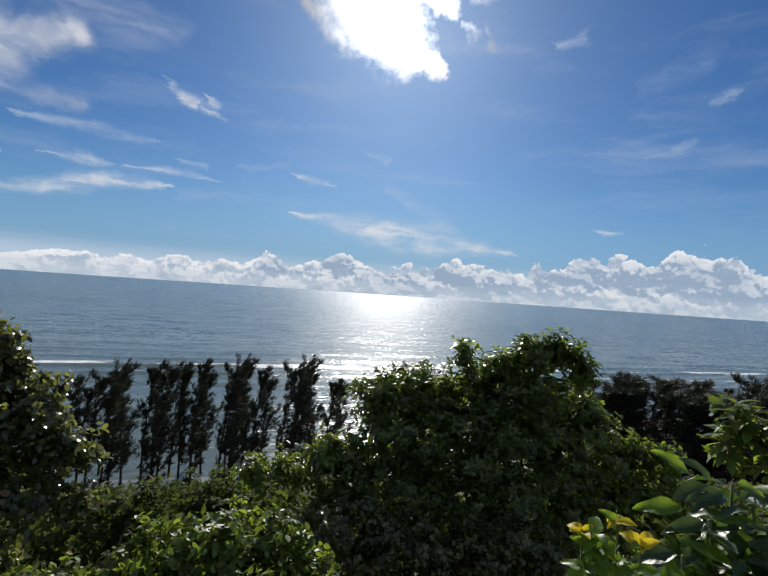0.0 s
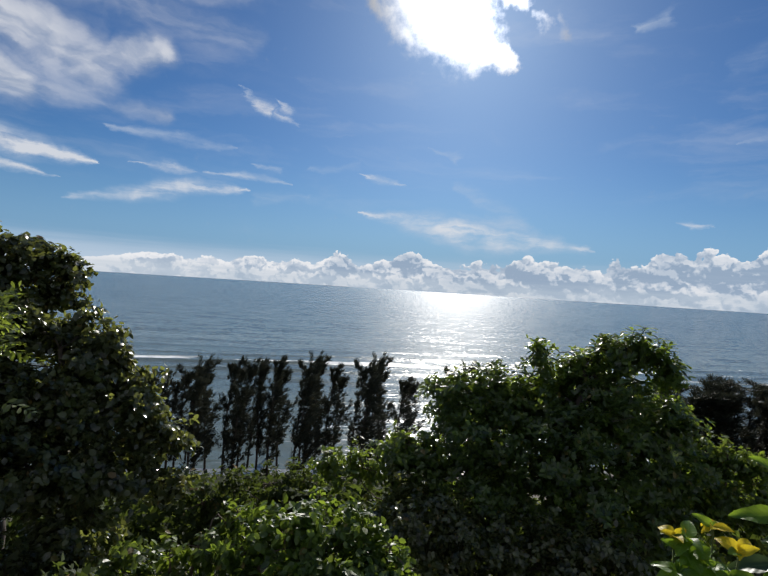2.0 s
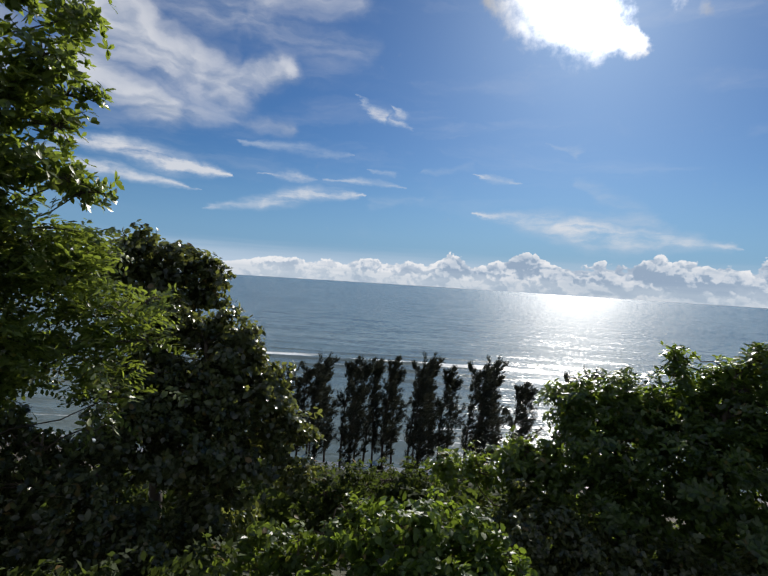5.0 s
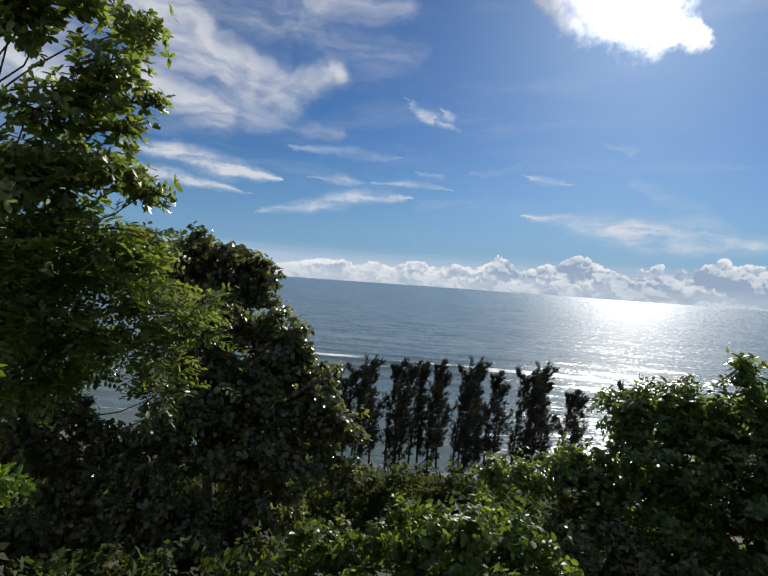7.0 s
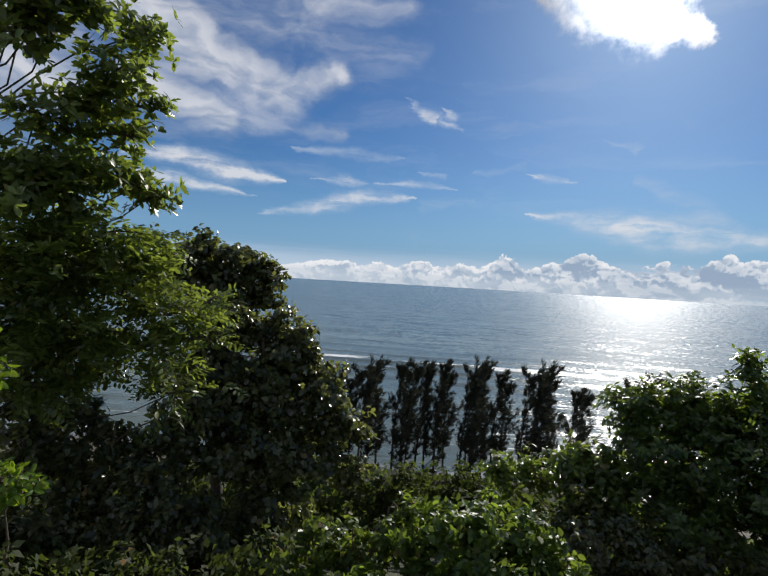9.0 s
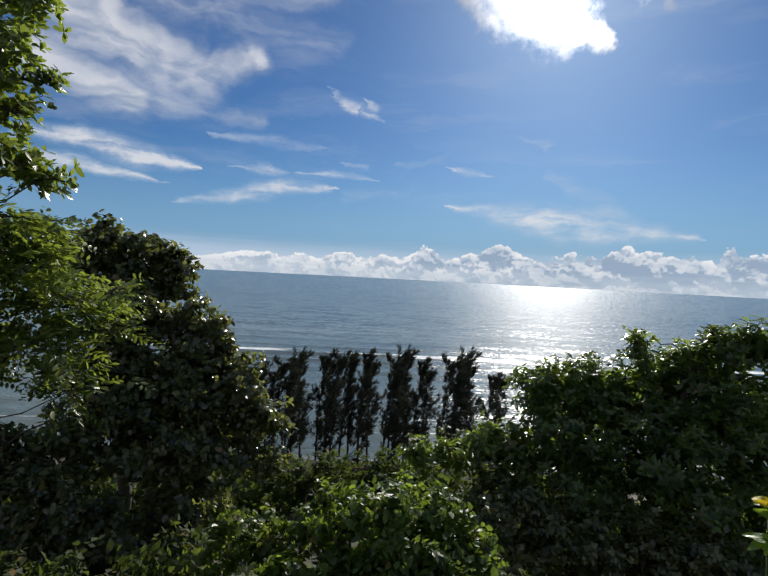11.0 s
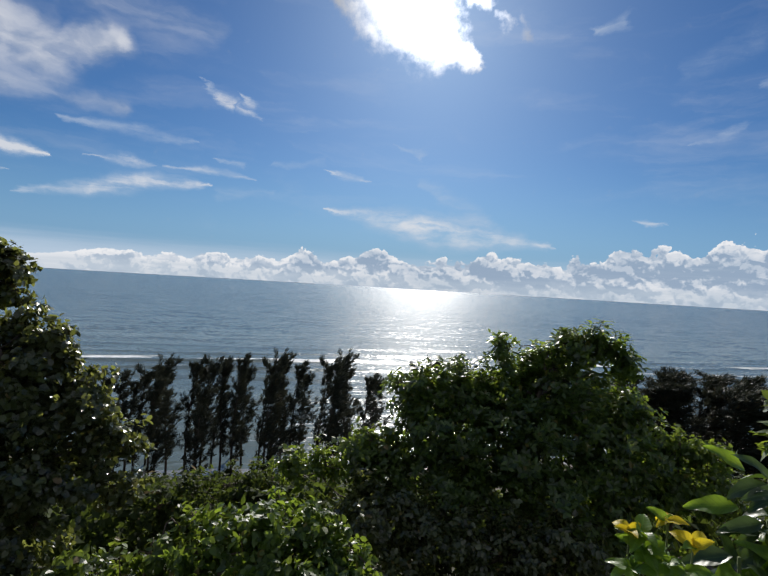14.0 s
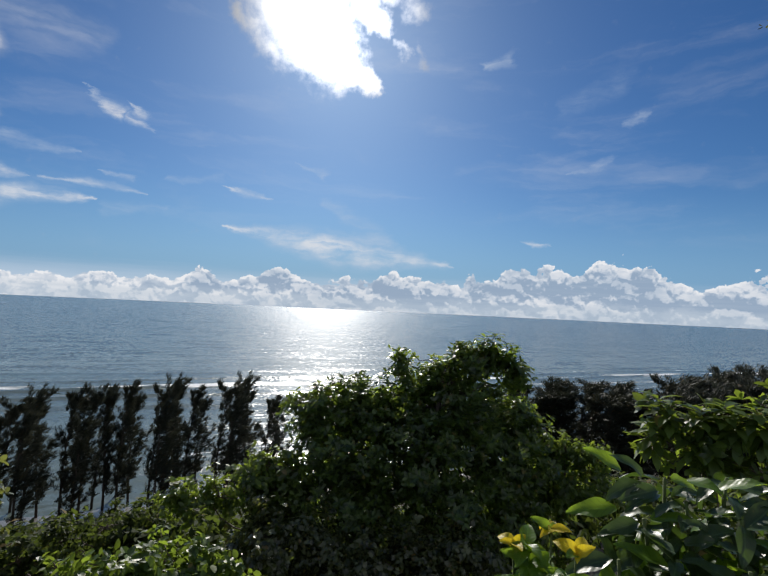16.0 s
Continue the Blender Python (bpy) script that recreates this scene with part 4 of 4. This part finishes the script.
R_BUSH = [(35.7, -9.5, 4.37, 0.1), (39.0, -9.4, 4.36, 0.1), (40.7, -9.2, 4.36, 0.11), (37.7, -11.3, 4.37, 0.15), (41.4, -11.1, 4.36, 0.16),
    (43.5, -9.9, 4.36, 0.14), (39.6, -13.5, 4.36, 0.2), (43.5, -13.5, 4.36, 0.22), (34.9, -13.1, 4.37, 0.14), (44.8, -8.1, 4.36, 0.19)]
foliage("shrub", R_BUSH, "whorl", 0.095, LEAF_BUSH, 9.0, OVATE, "green shrub with upright whorled shoots on the brow", "shrub", trunk_r=0.014, singles=300, shoot_leaf=0.14,
        shoots=[(35.4, -7.9, 4.17), (36.5, -8.4, 4.16), (38.9, -8.5, 4.16), (40.6, -8.0, 4.16), (41.4, -8.4, 4.16), (38.1, -10.4, 4.16), (42.9, -7.8, 4.16), (34.9, -10.2, 4.17), (39.6, -10.2, 4.16), (43.4, -8.3, 4.16)])
D_LOBES = [(47.4, 24.5, 6.12, 0.17), (49.8, 25.3, 6.12, 0.34), (49.2, 21.9, 6.13, 0.22), (52.6, 22.4, 6.12, 0.46), (51.2, 28.3, 6.11, 0.45)]
foliage("feathery_tree", D_LOBES, "spray", 0.10, LEAF_A, 3.0, LEAFLET, "tall tree with feathery green boughs reaching over the brow", "tree", trunk=(5.6, 3.4), trunk_r=0.13, bark=BARK_DARK)


# ---- thicket over the slope below, hung to fill the camera's view ----
def hillside_thicket():
    feet, ways, faces, sizes = [], [], [], []
    for i in range(800):
        d = 9.5 + 40 * rng.random() ** 1.3
        b = rng.uniform(-66, 60)
        # sight slopes from the camera, chosen to close gaps between the shrubs
        slope = np.interp(b, [-66, -40, -30, 0, 12, 22, 30, 60], [20.5, 20.5, 21.5, 21, 23, 19, 16, 15]) + 2.5 * rng.random()
        c = at(b, -slope, d)
        low = ground_height(c[0], c[1]) + 0.4
        c[2] = max(c[2] - 0.5, low)
        f, w, fa, sz = clump(c, 0.5 + 0.035 * d, "droop", 0.14 + 0.006 * d, 3.0, 0.8)
        feet.append(f), ways.append(w), faces.append(fa), sizes.append(sz)
    for i in range(210):
        b = rng.uniform(-70, 58)
        c = at(b, -rng.uniform(34, 42) if b > -38 else -rng.uniform(29.5, 37), rng.uniform(4.0, 8.5))
        c[2] = max(c[2], ground_height(c[0], c[1]) + 0.2)
        f, w, fa, sz = clump(c, 0.35, "droop", 0.09, 4.0, 0.8)
        feet.append(f), ways.append(w), faces.append(fa), sizes.append(sz)
    vs, qs = lay_leaves(np.concatenate(feet), np.concatenate(ways), np.concatenate(faces), np.concatenate(sizes), SIMPLE)
    ob = raw_mesh("hillside_thicket", vs, qs, LEAF_DULL)
    tagged(ob, "dense dull green thicket covering the falling hillside", "thicket", kind="stuff")


hillside_thicket()


def beach_scrub():
    """Low dark scrub about the feet of the casuarinas."""
    feet, ways, faces, sizes = [], [], [], []
    for i in range(640):
        b = rng.uniform(-62, 52)
        d = rng.uniform(58, 74) if b < 15 else rng.uniform(66, 80)
        c = at(b, -20, d)
        c[2] = ground_height(c[0], c[1]) + 0.45
        if noise.noise((c[0] * 0.1, c[1] * 0.1, 2.0)) < -0.1:
            continue
        f, w, fa, sz = clump(c, rng.uniform(0.6, 1.3), "droop", 0.3, 4.0, 0.7)
        feet.append(f), ways.append(w), faces.append(fa), sizes.append(sz)
    vs, qs = lay_leaves(np.concatenate(feet), np.concatenate(ways), np.concatenate(faces), np.concatenate(sizes), SIMPLE)
    ob = raw_mesh("beach_scrub", vs, qs, LEAF_DULL)
    tagged(ob, "low dark scrub on the sand below the casuarinas", "scrub", kind="stuff")


beach_scrub()


# ---- plants close to the lookout ----
def big_leaf_mesh(name, width, curl, cup, mat):
    """One broad leaf along +y, a metre long before scaling: cupped across, curled along, creased at the midrib."""
    rows, cols = 9, 5
    verts, faces = [], []
    for i in range(rows):
        s = i / (rows - 1)
        w = width * (math.sin(math.pi * min(1, s * 0.97 + 0.02) ** 0.8) ** 0.75) * (1 - 0.15 * s)
        a = curl * s
        y = math.sin(a) / curl if abs(curl) > 1e-3 else s
        z = (math.cos(a) - 1) / curl if abs(curl) > 1e-3 else 0.0
        for j in range(cols):
            u = (j / (cols - 1) - 0.5) * 2
            wave = 0.03 * math.sin(11 * s + 2 * u + 5 * curl)
            verts.append((u * w / 2, y, z + cup * w * abs(u) ** 1.3 + wave * abs(u)))
    for i in range(rows - 1):
        for j in range(cols - 1):
            k = i * cols + j
            faces.append((k, k + 1, k + cols + 1, k + cols))
    me = bpy.data.meshes.new(name)
    me.from_pydata(verts, [], faces)
    me.polygons.foreach_set("use_smooth", [True] * len(me.polygons))
    me.materials.append(mat)
    return me


NEAR = 0.78  # scales the near plants' distance and size to fit the camera's view


def broad_leaved_plant():
    base = np.array([1.25, 1.55, 0.0]) * NEAR
    base[2] = ground_height(base[0], base[1])
    plant = new("broad_leaved_plant")
    plant.location = base
    tagged(plant, "lush plant with large oval green leaves beside the lookout", "plant")
    green = [big_leaf_mesh("leaf", 0.42, c, 0.16, BROAD_DARK) for c in (0.6, 1.0, -0.4, 1.5)]
    lime = [big_leaf_mesh("leaf", 0.46, c, 0.12, BROAD_LIME) for c in (0.4, 0.8)]
    heads = [at(35.6, -14.9, 1.64), at(40.1, -14.0, 1.64), at(43.6, -14.4, 1.64), at(32.1, -21.9, 1.52), at(36.6, -20.9, 1.52), at(41.6, -20.4, 1.48), at(34.0, -18.4, 1.56), at(37.2, -16.4, 1.60), at(41.1, -16.9, 1.56), at(45.1, -17.4, 1.56), at(38.6, -22.9, 1.48), at(44.1, -23.4, 1.44), at(34.1, -24.9, 1.48)]
    stems = []
    for h in heads:
        v, f = tube([p - base for p in bent(base - (0, 0, 0.1), h, 0.02, 8, 0.012)], np.linspace(0.010, 0.004, 8), 7)
        stems.append(link_mesh("stem", v, f, STEM, plant, smooth=True))
    rows = [(32.1, -14.8, 29.3, -13.0, 1), (33.8, -15.0, 32.0, -12.8, 0), (31.8, -18.0, 27.5, -18.6, 1), (33.8, -15.7, 30.5, -16.3, 0), (33.6, -18.8, 30.2, -20.1, 0),
            (33.4, -19.5, 31.6, -21.0, 0), (33.9, -19.2, 35.6, -20.1, 0), (34.0, -21.0, 30.4, -22.4, 0), (37.1, -19.6, 39.6, -18.5, 0), (37.2, -14.8, 39.5, -14.3, 1),
            (39.3, -15.1, 42.3, -13.4, 1), (37.0, -15.3, 35.9, -16.0, 0), (35.0, -16.0, 32.1, -16.7, 0), (38.8, -18.3, 37.4, -17.3, 0)]
    for i, (b0, s0, b1, s1, pale) in enumerate(rows):
        foot, tip = at(b0, s0, 2.0 * NEAR), at(b1, s1, (1.93 + 0.02 * (i % 3)) * NEAR)
        add_leaf(plant, base, (lime if pale else green)[i % (2 if pale else 4)], foot, tip, (0.15 * math.sin(i * 2.0), -0.55, 0.8))
    for k, h in enumerate(heads):
        for j in range(26):
            q = j * 2.4 + k
            drop = 0.0095 * j
            foot = h + np.array([0.015 * math.cos(q), 0.015 * math.sin(q), -drop])
            reach = rng.uniform(0.085, 0.15) * NEAR
            tip = foot + reach * np.array([math.cos(q), math.sin(q), rng.uniform(-0.5, 0.5) - 0.025 * j])
            if tip[1] < 0.58:
                continue
            add_leaf(stems[k], base, green[j % 4] if (j + k) % 6 else lime[j % 2], foot, tip, (rng.normal(0, 0.2), rng.normal(-0.2, 0.2), 1.0))


def yellow_plant():
    base = np.array([0.68, 1.42, 0.0]) * NEAR
    base[2] = ground_height(base[0], base[1])
    plant = new("yellow_leaved_plant")
    plant.location = base
    tagged(plant, "small plant with yellow and lime green leaves beside the lookout", "plant")
    yellow = [big_leaf_mesh("leaf", 0.6, c, 0.2, BROAD_YELLOW) for c in (0.8, 1.4)]
    lime = [big_leaf_mesh("leaf", 0.55, c, 0.12, BROAD_LIME) for c in (0.5, 1.0)]
    for i, (b, s, yel) in enumerate(((23.7, -21.6, 1), (27.0, -19.9, 1), (29.2, -21.4, 1), (25.1, -22.8, 0), (24.8, -21.5, 0), (26.7, -23.4, 0), (28.5, -23.6, 0), (24.4, -24.6, 0), (30.5, -24.4, 0), (27.3, -25.4, 0))):
        h = at(b - 0.6, s + 0.4, 1.7 * NEAR)
        v, f = tube([p - base for p in bent(base - (0, 0, 0.1), h - (0, 0, 0.026), 0.01, 7, 0.006)], np.linspace(0.005, 0.002, 7), 6)
        stem = link_mesh("stem", v, f, STEM, plant, smooth=True)
        for j in range(7 if yel else 9):
            q = j * 2.4 + i
            foot = h + np.array([0, 0, -0.026])
            reach = (rng.uniform(0.034, 0.056) if yel else rng.uniform(0.047, 0.085)) * NEAR
            tip = foot + reach * np.array([0.9 * math.cos(q), 0.9 * math.sin(q), rng.uniform(-0.1, 0.9) if yel else rng.uniform(-0.2, 0.7)])
            ob = add_leaf(stem, base, yellow[j % 2] if yel and j < 5 else lime[j % 2], foot, tip, (math.cos(q) * 0.5, math.sin(q) * 0.5 - 0.2, 0.6))
            if yel and j < 5:
                ob["label"] = "bright yellow leaf"


def broad_leaf_material(name, dark, pale, glow, amount, rough):
    """A large leaf with a pale midrib and raised side veins, differing from leaf to leaf."""
    m, g, p, out = material(name)
    pos = g.add("ShaderNodeTexCoord").outputs["Object"]
    sep = g.add("ShaderNodeSeparateXYZ")
    g.put(sep.inputs[0], pos)
    side = g.math("ABSOLUTE", sep.outputs[0])
    luck = g.add("ShaderNodeObjectInfo").outputs["Random"]
    vein = g.math("SINE", g.math("MULTIPLY", g.math("SUBTRACT", sep.outputs[1], g.math("MULTIPLY", side, 0.9)), 44.0))
    rib = g.range(side, 0.018, 0.004)
    blot = g.noise(pos, 7.0, 5, 0.6)
    base = g.mix(g.math("ADD", g.math("MULTIPLY", luck, 0.6), g.math("MULTIPLY", blot, 0.4)), dark, pale)
    base = g.mix(g.math("MULTIPLY", rib, 0.5), base, tuple(2.2 * c for c in pale))
    base = g.mix(g.range(blot, 0.66, 0.74, 0.0, 0.6), base, (0.10, 0.08, 0.03))
    g.put(p.inputs["Base Color"], base)
    g.put(p.inputs["Roughness"], g.range(blot, 0.3, 0.7, rough - 0.05, rough + 0.15))
    bump = g.add("ShaderNodeBump")
    bump.inputs["Strength"].default_value, bump.inputs["Distance"].default_value = 0.12, 0.004
    g.put(bump.inputs["Height"], g.math("ADD", g.math("MULTIPLY", vein, 0.25), g.math("ADD", rib, blot)))
    g.put(p.inputs["Normal"], bump.outputs[0])
    tr = g.add("ShaderNodeBsdfTranslucent")
    g.put(tr.inputs[0], g.mix(g.range(vein, 0.6, 1.0, 0.0, 0.4), glow, tuple(0.6 * c for c in glow)))
    mx = g.add("ShaderNodeMixShader")
    mx.inputs[0].default_value = amount
    m.node_tree.links.new(p.outputs[0], mx.inputs[1])
    m.node_tree.links.new(tr.outputs[0], mx.inputs[2])
    m.node_tree.links.new(mx.outputs[0], out.inputs[0])
    return m


BROAD_DARK = broad_leaf_material("broad_leaf_dark", (0.020, 0.040, 0.014), (0.045, 0.075, 0.026), (0.13, 0.22, 0.025), 0.25, 0.33)
BROAD_LIME = broad_leaf_material("broad_leaf_lime", (0.06, 0.13, 0.014), (0.10, 0.18, 0.022), (0.34, 0.50, 0.03), 0.5, 0.36)
BROAD_YELLOW = broad_leaf_material("broad_leaf_yellow", (0.50, 0.36, 0.012), (0.62, 0.50, 0.02), (0.85, 0.66, 0.03), 0.5, 0.45)
STEM = bark_material("green_stem", (0.05, 0.08, 0.02), (0.11, 0.14, 0.04))
broad_leaved_plant()
yellow_plant()
